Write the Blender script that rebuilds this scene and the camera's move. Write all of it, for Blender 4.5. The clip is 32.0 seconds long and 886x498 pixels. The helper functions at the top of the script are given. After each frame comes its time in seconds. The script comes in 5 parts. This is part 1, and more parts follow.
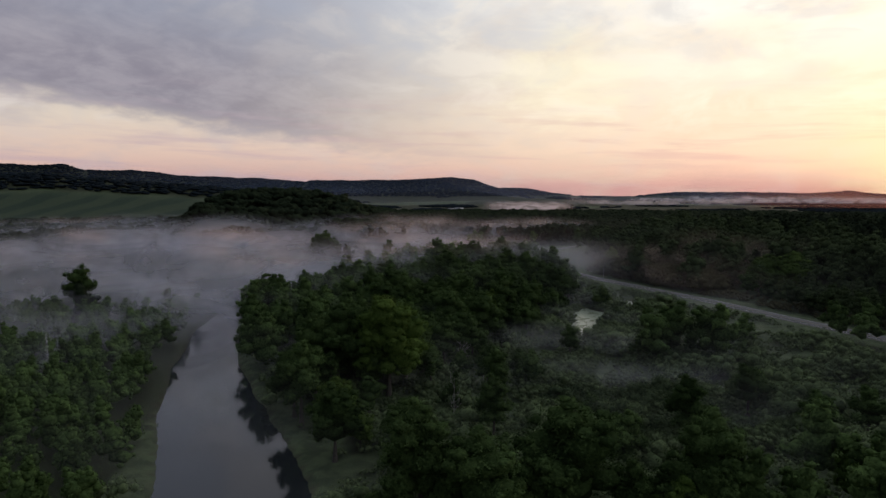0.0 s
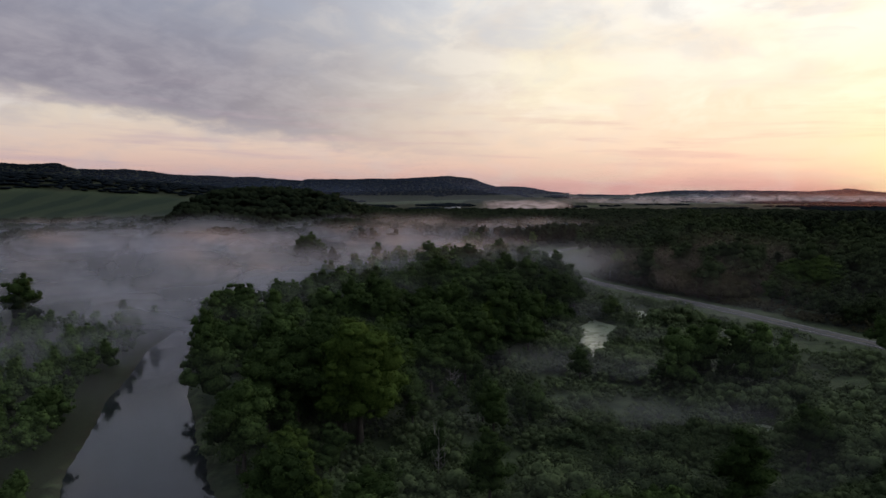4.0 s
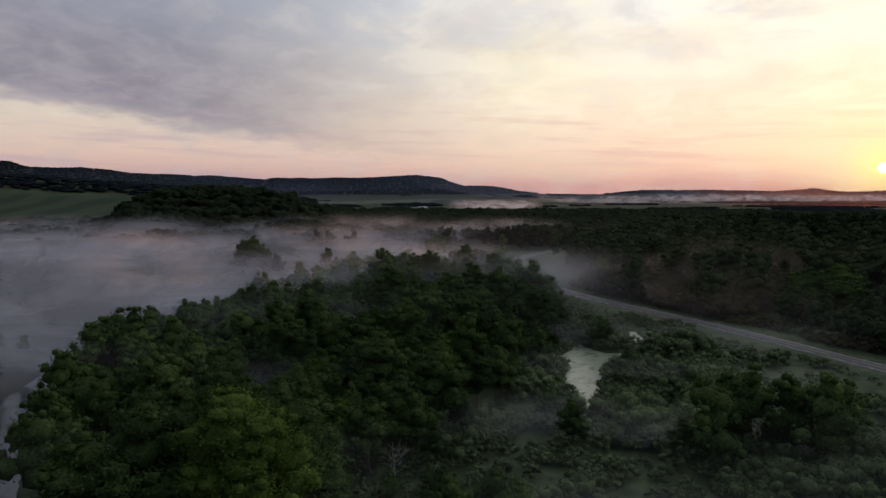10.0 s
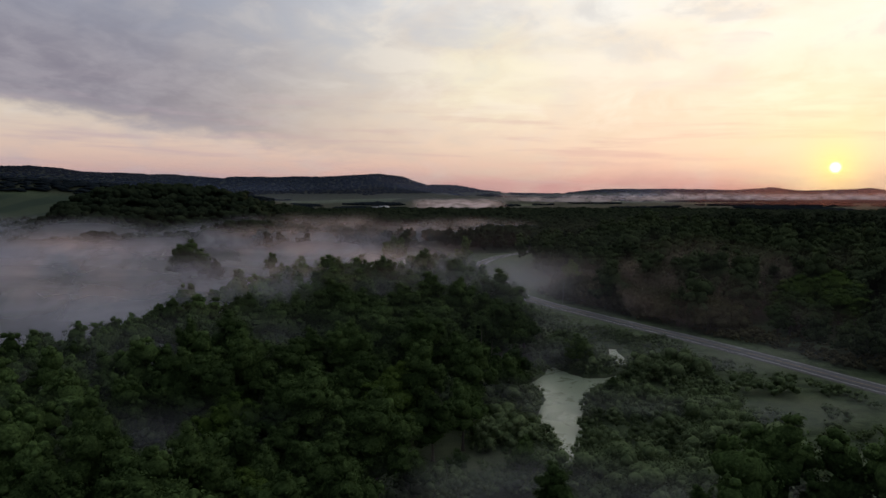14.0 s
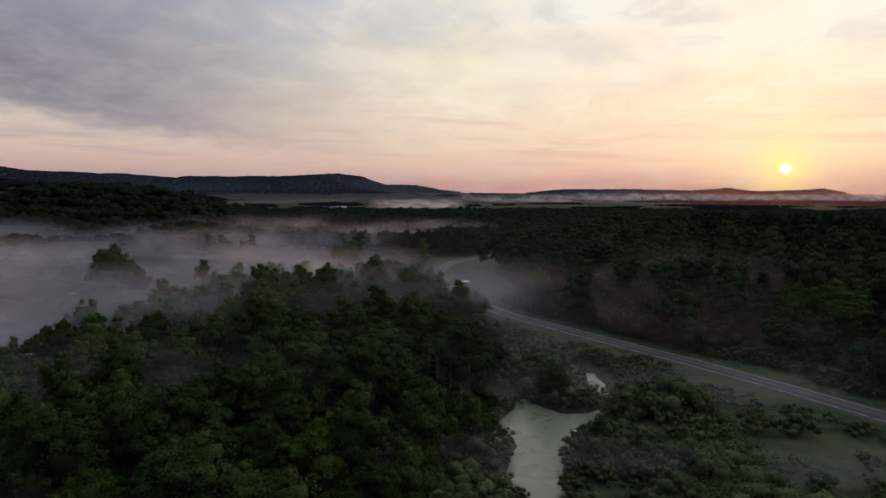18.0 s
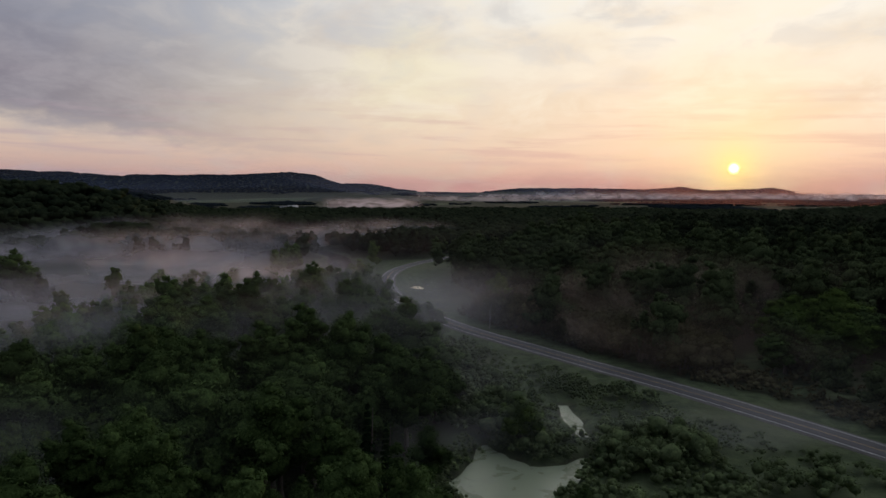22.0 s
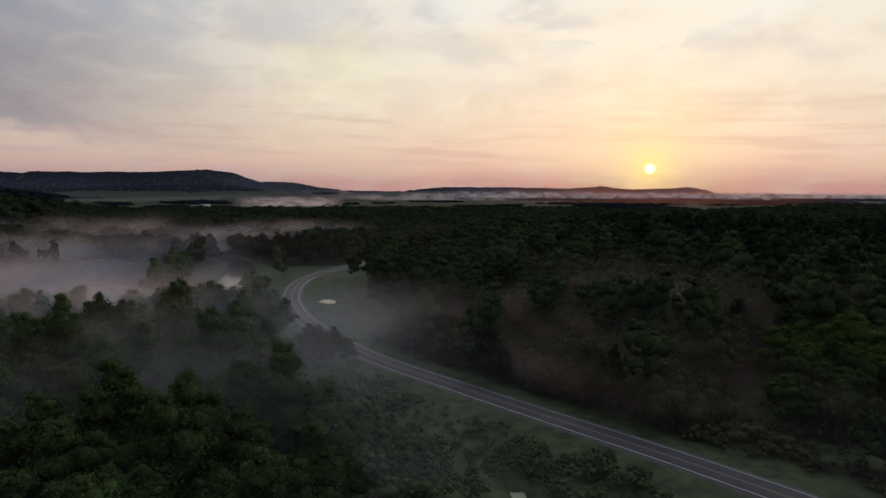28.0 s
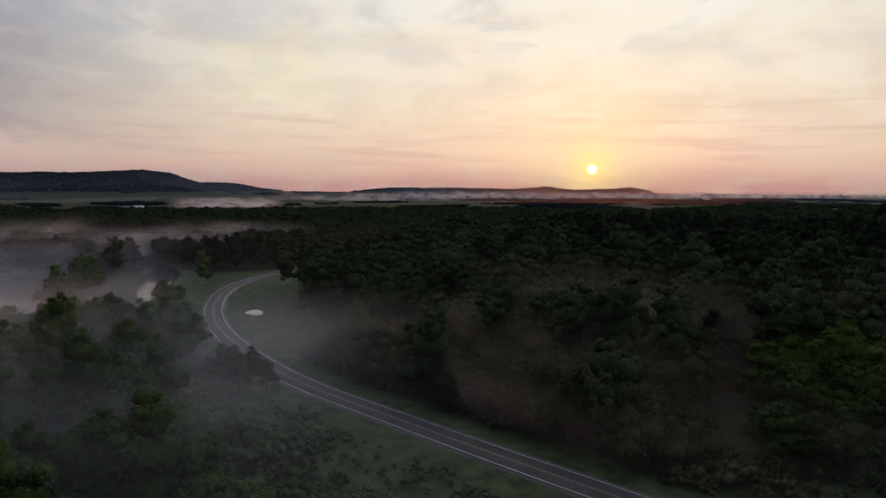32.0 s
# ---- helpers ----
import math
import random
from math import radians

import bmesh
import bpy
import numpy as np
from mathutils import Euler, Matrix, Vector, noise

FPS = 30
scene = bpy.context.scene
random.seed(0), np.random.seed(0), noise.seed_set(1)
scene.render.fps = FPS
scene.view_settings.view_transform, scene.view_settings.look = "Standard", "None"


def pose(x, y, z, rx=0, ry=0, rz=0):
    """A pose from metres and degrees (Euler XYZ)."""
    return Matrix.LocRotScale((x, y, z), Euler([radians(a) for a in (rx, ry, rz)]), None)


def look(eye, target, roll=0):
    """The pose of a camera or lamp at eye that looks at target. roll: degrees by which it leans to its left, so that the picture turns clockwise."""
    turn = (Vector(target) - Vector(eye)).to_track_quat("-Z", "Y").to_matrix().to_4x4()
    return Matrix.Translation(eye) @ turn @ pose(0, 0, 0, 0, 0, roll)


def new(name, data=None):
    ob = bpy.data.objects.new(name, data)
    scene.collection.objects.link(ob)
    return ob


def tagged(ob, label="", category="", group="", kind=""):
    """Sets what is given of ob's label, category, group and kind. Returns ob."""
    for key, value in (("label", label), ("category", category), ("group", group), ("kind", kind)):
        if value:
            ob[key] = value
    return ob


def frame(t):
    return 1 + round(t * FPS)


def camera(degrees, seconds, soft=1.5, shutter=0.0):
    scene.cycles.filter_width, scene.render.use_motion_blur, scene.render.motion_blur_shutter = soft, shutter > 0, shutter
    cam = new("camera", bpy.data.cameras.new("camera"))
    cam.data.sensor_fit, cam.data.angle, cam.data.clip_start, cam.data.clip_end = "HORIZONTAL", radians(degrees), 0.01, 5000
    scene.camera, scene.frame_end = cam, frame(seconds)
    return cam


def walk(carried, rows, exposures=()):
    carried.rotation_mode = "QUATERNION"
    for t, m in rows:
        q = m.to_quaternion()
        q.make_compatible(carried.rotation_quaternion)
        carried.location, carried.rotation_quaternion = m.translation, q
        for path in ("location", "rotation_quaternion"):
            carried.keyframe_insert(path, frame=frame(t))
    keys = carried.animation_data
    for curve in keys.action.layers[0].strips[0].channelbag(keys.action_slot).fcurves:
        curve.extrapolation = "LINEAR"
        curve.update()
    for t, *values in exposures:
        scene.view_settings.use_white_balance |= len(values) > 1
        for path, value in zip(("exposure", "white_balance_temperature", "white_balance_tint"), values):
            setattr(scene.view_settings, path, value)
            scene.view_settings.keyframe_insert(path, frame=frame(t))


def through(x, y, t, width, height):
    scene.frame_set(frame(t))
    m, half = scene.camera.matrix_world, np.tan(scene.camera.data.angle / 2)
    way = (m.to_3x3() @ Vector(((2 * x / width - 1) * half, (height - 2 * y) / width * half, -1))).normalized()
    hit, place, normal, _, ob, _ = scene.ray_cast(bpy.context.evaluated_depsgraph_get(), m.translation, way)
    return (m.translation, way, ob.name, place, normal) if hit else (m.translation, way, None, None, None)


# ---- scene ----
# seconds, place, and yaw, pitch, roll in degrees
PATH = (
    (0, 0.00, -0.00, 58.40, -0.003, -4.559, -0.040),
    (1, 0.68, 9.87, 58.32, -0.024, -4.565, -0.043),
    (2, 1.42, 19.66, 58.22, -0.058, -4.581, -0.063),
    (3, 2.25, 29.34, 58.12, -0.111, -4.612, -0.108),
    (4, 3.12, 38.96, 58.05, -0.173, -4.645, -0.137),
    (5, 3.99, 48.62, 58.03, -0.249, -4.669, -0.116),
    (6, 4.90, 58.38, 57.98, -0.422, -4.684, -0.079),
    (7, 5.90, 68.24, 57.85, -0.770, -4.693, -0.067),
    (8, 6.90, 78.12, 57.69, -1.283, -4.697, -0.071),
    (9, 7.82, 87.90, 57.57, -1.919, -4.697, -0.074),
    (10, 8.78, 97.55, 57.51, -2.622, -4.702, -0.075),
    (11, 9.91, 107.04, 57.50, -3.332, -4.722, -0.077),
    (12, 11.24, 116.45, 57.50, -4.028, -4.752, -0.081),
    (13, 12.67, 125.98, 57.44, -4.732, -4.775, -0.084),
    (14, 14.12, 135.74, 57.28, -5.462, -4.779, -0.083),
    (15, 15.62, 145.59, 57.06, -6.215, -4.769, -0.074),
    (16, 17.22, 155.33, 56.85, -6.984, -4.760, -0.054),
    (17, 18.97, 164.80, 56.67, -7.764, -4.760, -0.022),
    (18, 20.88, 174.14, 56.53, -8.559, -4.770, 0.014),
    (19, 22.94, 183.53, 56.38, -9.376, -4.785, 0.041),
    (20, 25.14, 193.08, 56.21, -10.219, -4.803, 0.051),
    (21, 27.48, 202.65, 56.02, -11.080, -4.822, 0.052),
    (22, 29.95, 212.05, 55.81, -11.946, -4.840, 0.056),
    (23, 32.52, 221.16, 55.60, -12.811, -4.854, 0.072),
    (24, 35.20, 230.27, 55.39, -13.694, -4.867, 0.097),
    (25, 37.97, 239.80, 55.16, -14.617, -4.880, 0.125),
    (26, 40.83, 249.94, 54.90, -15.603, -4.893, 0.153),
    (27, 43.81, 260.16, 54.59, -16.659, -4.901, 0.179),
    (28, 46.92, 269.75, 54.20, -17.790, -4.898, 0.203),
    (29, 50.08, 278.25, 53.76, -18.956, -4.883, 0.221),
    (30, 53.09, 285.44, 53.41, -20.069, -4.866, 0.220),
    (31, 55.84, 291.27, 53.23, -21.067, -4.854, 0.194),
    (32, 58.42, 296.33, 53.17, -21.996, -4.845, 0.154),
)


cam = camera(61.98, 32.0, soft=1.5)
scene.cycles.transparent_max_bounces = 24
walk(cam, [(t, pose(x, y, z, 90 + pitch, 0, yaw) @ pose(0, 0, 0, 0, 0, roll)) for t, x, y, z, yaw, pitch, roll in PATH],
     exposures=((0, 0.20), (6, 0.19), (12, 0.14), (18, 0.03), (24, -0.03), (28, -0.05), (32, -0.07)))

# ---------------------------------------------------------------- light
SUN_AZ, SUN_EL = 33.35, 1.32
SUN_DIR = Vector((math.sin(radians(SUN_AZ)) * math.cos(radians(SUN_EL)), math.cos(radians(SUN_AZ)) * math.cos(radians(SUN_EL)), math.sin(radians(SUN_EL))))


class Nodes:
    """Short hand for building a node tree."""

    def __init__(self, tree):
        self.tree = tree
        tree.nodes.clear()

    def add(self, kind, **values):
        node = self.tree.nodes.new(kind)
        for key, value in values.items():
            if key.startswith("i_"):
                node.inputs[key[2:].replace("_", " ")].default_value = value
        return node

    def link(self, a, b):
        self.tree.links.new(a, b)

    def put(self, socket, value):
        if isinstance(value, (int, float, tuple)):
            socket.default_value = value
        else:
            self.tree.links.new(value, socket)

    def math(self, op, a, b=0.0, c=0.0, clamp=False):
        node = self.tree.nodes.new("ShaderNodeMath")
        node.operation, node.use_clamp = op, clamp
        for socket, value in zip(node.inputs, (a, b, c)):
            self.put(socket, value)
        return node.outputs[0]

    def step(self, value, low, high):
        node = self.tree.nodes.new("ShaderNodeMapRange")
        node.interpolation_type = "SMOOTHSTEP"
        for name, v in (("Value", value), ("From Min", low), ("From Max", high)):
            self.put(node.inputs[name], v)
        return node.outputs[0]

    def mix(self, fac, a, b, blend="MIX"):
        node = self.tree.nodes.new("ShaderNodeMix")
        node.data_type, node.blend_type = "RGBA", blend
        for socket, value in zip((node.inputs[0], node.inputs[6], node.inputs[7]), (fac, a, b)):
            self.put(socket, value)
        return node.outputs[2]

    def ramp(self, fac, stops):
        node = self.tree.nodes.new("ShaderNodeValToRGB")
        ramp = node.color_ramp
        while len(ramp.elements) < len(stops):
            ramp.elements.new(0.5)
        for element, (place, colour) in zip(ramp.elements, stops):
            element.position, element.color = place, (*colour, 1)
        self.put(node.inputs[0], fac)
        return node.outputs[0]

    def noise(self, vector, scale, detail=4.0, rough=0.5, distort=0.0):
        node = self.tree.nodes.new("ShaderNodeTexNoise")
        for name, v in (("Scale", scale), ("Detail", detail), ("Roughness", rough), ("Distortion", distort)):
            node.inputs[name].default_value = v
        if vector is not None:
            self.tree.links.new(vector, node.inputs["Vector"])
        return node.outputs["Fac"]


def build_world():
    world = bpy.data.worlds.new("dawn_sky")
    world.use_nodes = True
    scene.world = world
    n = Nodes(world.node_tree)
    way = n.add("ShaderNodeTexCoord").outputs["Generated"]
    axes = n.add("ShaderNodeSeparateXYZ")
    n.link(way, axes.inputs[0])
    x, y, z = axes.outputs
    up = n.math("MAXIMUM", z, 0.0)
    # elevation and azimuth in degrees, and the angle from the sun
    elev = n.math("MULTIPLY", n.math("ARCSINE", up), 57.296)
    azim = n.math("MULTIPLY", n.math("ARCTAN2", x, y), 57.296)
    dot = n.add("ShaderNodeVectorMath")
    dot.operation = "DOT_PRODUCT"
    dot.inputs[1].default_value = SUN_DIR
    n.link(way, dot.inputs[0])
    angle = n.math("MULTIPLY", n.math("ARCCOSINE", n.math("MINIMUM", dot.outputs["Value"], 1.0)), 57.296)
    side = n.math("ABSOLUTE", n.math("SUBTRACT", azim, SUN_AZ))

    level = n.math("DIVIDE", elev, 40.0)
    away = n.ramp(level, [
        (0.0, (0.46, 0.31, 0.33)), (0.03, (0.60, 0.40, 0.37)), (0.07, (0.70, 0.52, 0.44)), (0.13, (0.70, 0.60, 0.51)), (0.2, (0.54, 0.51, 0.50)), (0.35, (0.42, 0.45, 0.54)), (1.0, (0.50, 0.57, 0.68))])
    near = n.ramp(level, [
        (0.0, (0.74, 0.38, 0.33)), (0.03, (0.86, 0.57, 0.44)), (0.07, (0.96, 0.74, 0.56)), (0.15, (1.0, 0.84, 0.65)), (0.25, (1.05, 0.97, 0.82)), (0.36, (1.05, 1.04, 0.98)), (0.7, (0.70, 0.74, 0.78)), (1.0, (0.52, 0.59, 0.69))])
    glow = n.math("SUBTRACT", 1.0, n.step(side, 2.0, 58.0))
    sky = n.mix(glow, away, near)

    # thin layered cloud, seen in perspective on a flat deck
    low = n.math("ADD", up, 0.20)
    deck = n.add("ShaderNodeCombineXYZ")
    n.link(n.math("DIVIDE", x, low), deck.inputs[0])
    n.link(n.math("DIVIDE", y, low), deck.inputs[1])
    turned = n.add("ShaderNodeMapping")
    turned.inputs["Rotation"].default_value = (0, 0, radians(35))
    turned.inputs["Scale"].default_value = (1.0, 0.8, 1.0)
    n.link(deck.outputs[0], turned.inputs[0])
    broad = n.noise(turned.outputs[0], 1.9, 5.0, 0.55, 0.15)
    fine = n.noise(turned.outputs[0], 6.0, 6.0, 0.60, 0.25)
    grey = n.mix(glow, (0.43, 0.40, 0.44, 1), (0.88, 0.70, 0.50, 1))
    sky = n.mix(n.math("MULTIPLY", n.step(broad, 0.42, 0.68), 0.50), sky, grey)
    # mottled puffs that lie aslant
    puffs = n.add("ShaderNodeCombineXYZ")
    n.link(n.math("MULTIPLY_ADD", azim, 0.15, n.math("MULTIPLY", elev, 0.12)), puffs.inputs[0])
    n.link(n.math("MULTIPLY_ADD", elev, 0.34, n.math("MULTIPLY", azim, -0.05)), puffs.inputs[1])
    mottle = n.noise(puffs.outputs[0], 1.0, 6.0, 0.55, 0.5)
    bright = n.mix(glow, (0.76, 0.70, 0.66, 1), (1.07, 0.98, 0.80, 1))
    sky = n.mix(n.math("MULTIPLY", n.math("MULTIPLY", n.step(mottle, 0.47, 0.64), n.step(elev, 2.5, 7.0)), 0.60), sky, bright)
    gaps = n.math("MULTIPLY", n.step(mottle, 0.50, 0.34), n.math("MULTIPLY_ADD", n.step(elev, 5.0, 14.0), 0.60, 0.14))
    sky = n.mix(gaps, sky, n.mix(glow, (0.46, 0.49, 0.58, 1), (0.78, 0.76, 0.72, 1)))
    # a heavier deck on the side away from the sun, with a ragged lower edge
    edge = n.math("SUBTRACT", elev, n.math("MULTIPLY_ADD", azim, -0.148, 2.0))
    ragged = n.math("ADD", edge, n.math("MULTIPLY", n.math("SUBTRACT", fine, 0.5), 2.6))
    heavy = n.math("MULTIPLY", n.step(ragged, -0.6, 1.1), n.math("SUBTRACT", 1.0, n.step(azim, -20.0, 7.0)))
    thin = n.math("SUBTRACT", 1.0, n.math("MULTIPLY", n.step(edge, 2.5, 12.0), 0.30))
    shade = n.mix(n.step(fine, 0.3, 0.7), (0.225, 0.212, 0.272, 1), (0.318, 0.300, 0.355, 1))
    shade = n.mix(n.math("MULTIPLY", n.step(edge, 3.0, 11.0), 0.7), shade, (0.222, 0.262, 0.355, 1))
    sky = n.mix(n.math("MULTIPLY", n.math("MULTIPLY", heavy, thin), 0.95), sky, shade)
    # a sunlit billow between the deck and the sun
    across = n.math("DIVIDE", n.math("SUBTRACT", azim, 9.5), 5.0)
    over = n.math("DIVIDE", n.math("SUBTRACT", elev, 8.2), 3.2)
    away_from = n.math("SQRT", n.math("ADD", n.math("MULTIPLY", across, across), n.math("MULTIPLY", over, over)))
    billow = n.math("SUBTRACT", 1.0, n.step(n.math("ADD", away_from, n.math("MULTIPLY", n.math("SUBTRACT", fine, 0.5), 2.2)), 0.0, 1.5))
    sky = n.mix(n.math("MULTIPLY", billow, 0.55), sky, (1.0, 0.93, 0.68, 1))
    # long low streaks over the horizon
    bars = n.add("ShaderNodeCombineXYZ")
    n.link(n.math("DIVIDE", azim, 14.0), bars.inputs[0])
    n.link(n.math("MULTIPLY_ADD", azim, 0.02, n.math("MULTIPLY", elev, 0.95)), bars.inputs[1])
    streak = n.step(n.noise(bars.outputs[0], 1.15, 5.0, 0.55, 0.3), 0.48, 0.68)
    streak = n.math("MULTIPLY", streak, n.math("SUBTRACT", 1.0, n.step(elev, 3.0, 9.0)))
    sky = n.mix(n.math("MULTIPLY", streak, 0.50), sky, n.mix(glow, (0.46, 0.36, 0.42, 1), (0.72, 0.47, 0.42, 1)))

    # the west is still dark
    facing = n.math("ADD", n.math("MULTIPLY", x, SUN_DIR.x), n.math("MULTIPLY", y, SUN_DIR.y))
    sky = n.mix(n.math("MULTIPLY", n.math("SUBTRACT", 1.0, n.step(facing, -0.85, 0.40)), 0.84), sky, (0.050, 0.070, 0.105, 1))
    # the clear sky above the cloud
    clear = n.add("ShaderNodeTexSky")
    clear.sky_type, clear.sun_disc = "NISHITA", False
    clear.sun_elevation, clear.sun_rotation = radians(SUN_EL), radians(SUN_AZ)
    clear.air_density, clear.dust_density = 1.2, 2.0
    faint = n.mix(1.0, clear.outputs[0], (0.12, 0.12, 0.12, 1), "MULTIPLY")
    sky = n.mix(0.10, sky, faint)

    # the sun's disc and its aureole in the haze
    wide = n.math("POWER", n.math("SUBTRACT", 1.0, n.math("DIVIDE", n.math("MINIMUM", angle, 13.0), 13.0)), 2.6)
    sky = n.mix(n.math("MULTIPLY", wide, 0.60), sky, (1.2, 0.98, 0.46, 1))
    close = n.math("POWER", n.math("SUBTRACT", 1.0, n.math("DIVIDE", n.math("MINIMUM", angle, 3.2), 3.2)), 2.2)
    sky = n.mix(n.math("MULTIPLY", close, 0.85), sky, (1.5, 1.0, 0.30, 1))
    disc = n.math("SUBTRACT", 1.0, n.step(angle, 0.16, 0.46))
    sky = n.mix(disc, sky, (4.0, 3.2, 1.4, 1))

    back = n.add("ShaderNodeBackground")
    n.link(sky, back.inputs["Color"])
    back.inputs["Strength"].default_value = 1.0
    n.link(back.outputs[0], n.add("ShaderNodeOutputWorld").inputs[0])


build_world()
sun = new("sun", bpy.data.lights.new("sun", "SUN"))
sun.data.energy, sun.data.angle, sun.data.color = 1.1, radians(1.0), (1.0, 0.50, 0.26)
sun.matrix_world = look(SUN_DIR * 100, (0, 0, 0))


# ---------------------------------------------------------------- materials
def material(name):
    mat = bpy.data.materials.new(name)
    mat.use_nodes = True
    return mat, Nodes(mat.node_tree)


def finish(n, shader):
    n.link(shader, n.add("ShaderNodeOutputMaterial").inputs["Surface"])


def place_of(n):
    return n.add("ShaderNodeNewGeometry").outputs["Position"]


def bumped(n, height, strength, distance):
    node = n.add("ShaderNodeBump", i_Strength=strength, i_Distance=distance)
    n.link(height, node.inputs["Height"])
    return node.outputs[0]


def leaf_material(name, dark, light, patch=0.05, through=0.12, clumps=1.6, relief=0.5):
    mat, n = material(name)
    where = place_of(n)
    tree = n.noise(where, patch, 2.0, 0.5)
    info = n.add("ShaderNodeObjectInfo").outputs["Random"]
    leaf = n.add("ShaderNodeNewGeometry").outputs["Random Per Island"]
    tone = n.add("ShaderNodeAttribute")
    tone.attribute_name = "tone"
    own = n.math("ADD", n.math("MULTIPLY", info, 0.30), n.math("MULTIPLY", tone.outputs["Fac"], 0.45))
    value = n.math("ADD", n.math("MULTIPLY", n.step(tree, 0.3, 0.7), 0.35), n.math("ADD", own, n.math("MULTIPLY", leaf, 0.18)))
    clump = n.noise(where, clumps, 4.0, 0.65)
    # the bump's hollows are coloured darker, as shade between leaf clumps
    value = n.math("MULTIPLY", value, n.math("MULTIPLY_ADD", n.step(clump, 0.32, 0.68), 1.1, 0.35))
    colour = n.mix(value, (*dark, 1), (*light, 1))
    p = n.add("ShaderNodeBsdfPrincipled", i_Roughness=0.6)
    n.link(bumped(n, clump, 1.0, relief), p.inputs["Normal"])
    p.inputs["Specular IOR Level"].default_value = 0.0
    n.link(colour, p.inputs["Base Color"])
    trans = n.add("ShaderNodeBsdfTranslucent")
    n.link(colour, trans.inputs["Color"])
    both = n.add("ShaderNodeMixShader", i_Fac=through)
    n.link(p.outputs[0], both.inputs[1])
    n.link(trans.outputs[0], both.inputs[2])
    finish(n, both.outputs[0])
    return mat


def rough_material(name, dark, light, scale=4.0, rough=0.85, bump=0.3):
    mat, n = material(name)
    where = place_of(n)
    value = n.math("ADD", n.math("MULTIPLY", n.noise(where, scale, 5.0, 0.6), 0.6), n.math("MULTIPLY", n.noise(where, scale * 0.08, 3.0), 0.4))
    p = n.add("ShaderNodeBsdfPrincipled", i_Roughness=rough)
    n.link(n.mix(n.step(value, 0.3, 0.7), (*dark, 1), (*light, 1)), p.inputs["Base Color"])
    n.link(bumped(n, value, bump, 0.05), p.inputs["Normal"])
    finish(n, p.outputs[0])
    return mat


def ground_material():
    mat, n = material("meadow_ground")
    where = place_of(n)
    fine, tuft, broad = n.noise(where, 1.6, 6.0, 0.65), n.noise(where, 0.22, 5.0, 0.6, 0.4), n.noise(where, 0.02, 3.0)
    grass = n.mix(n.step(tuft, 0.35, 0.65), (0.042, 0.062, 0.031, 1), (0.105, 0.140, 0.068, 1))
    grass = n.mix(n.math("MULTIPLY", n.step(broad, 0.5, 0.7), 0.6), grass, (0.145, 0.160, 0.088, 1))
    grass = n.mix(n.math("MULTIPLY", fine, 0.5), grass, (0.04, 0.05, 0.022, 1))
    # cropped strips on the far slopes, bare earth at the water's edge
    crop = n.add("ShaderNodeAttribute")
    crop.attribute_name = "crop"
    rows = n.add("ShaderNodeTexWave", i_Scale=0.0045, i_Distortion=9.0, i_Detail=2.0)
    rows.inputs["Detail Scale"].default_value = 0.6
    n.link(where, rows.inputs["Vector"])
    strips = n.mix(n.step(rows.outputs["Fac"], 0.3, 0.6), (0.022, 0.040, 0.022, 1), (0.040, 0.058, 0.030, 1))
    colour = n.mix(crop.outputs["Fac"], grass, strips)
    litter = n.add("ShaderNodeAttribute")
    litter.attribute_name = "wooded"
    colour = n.mix(n.math("MINIMUM", n.math("MULTIPLY", litter.outputs["Fac"], 1.1), 1.0), colour, n.mix(fine, (0.016, 0.022, 0.010, 1), (0.038, 0.044, 0.020, 1)))
    mud = n.add("ShaderNodeAttribute")
    mud.attribute_name = "mud"
    colour = n.mix(n.math("MULTIPLY", mud.outputs["Fac"], 0.6), colour, (0.055, 0.042, 0.030, 1))
    p = n.add("ShaderNodeBsdfPrincipled", i_Roughness=0.9)
    p.inputs["Specular IOR Level"].default_value = 0.15
    n.link(colour, p.inputs["Base Color"])
    n.link(bumped(n, n.math("ADD", fine, tuft), 0.7, 0.5), p.inputs["Normal"])
    finish(n, p.outputs[0])
    return mat


def water_material(name, body, algae=None):
    mat, n = material(name)
    where = place_of(n)
    p = n.add("ShaderNodeBsdfPrincipled", i_Roughness=0.06, i_IOR=1.33)
    if algae:
        film = n.step(n.noise(where, 0.12, 6.0, 0.6, 0.5), 0.15, 0.60)
        n.link(n.mix(film, (*body, 1), (*algae, 1)), p.inputs["Base Color"])
        n.link(n.math("MULTIPLY_ADD", film, 0.10, 0.20), p.inputs["Roughness"])
    else:
        p.inputs["Base Color"].default_value = (*body, 1)
    n.link(bumped(n, n.noise(where, 0.8, 3.0, 0.5, 0.3), 0.05, 0.05), p.inputs["Normal"])
    finish(n, p.outputs[0])
    return mat


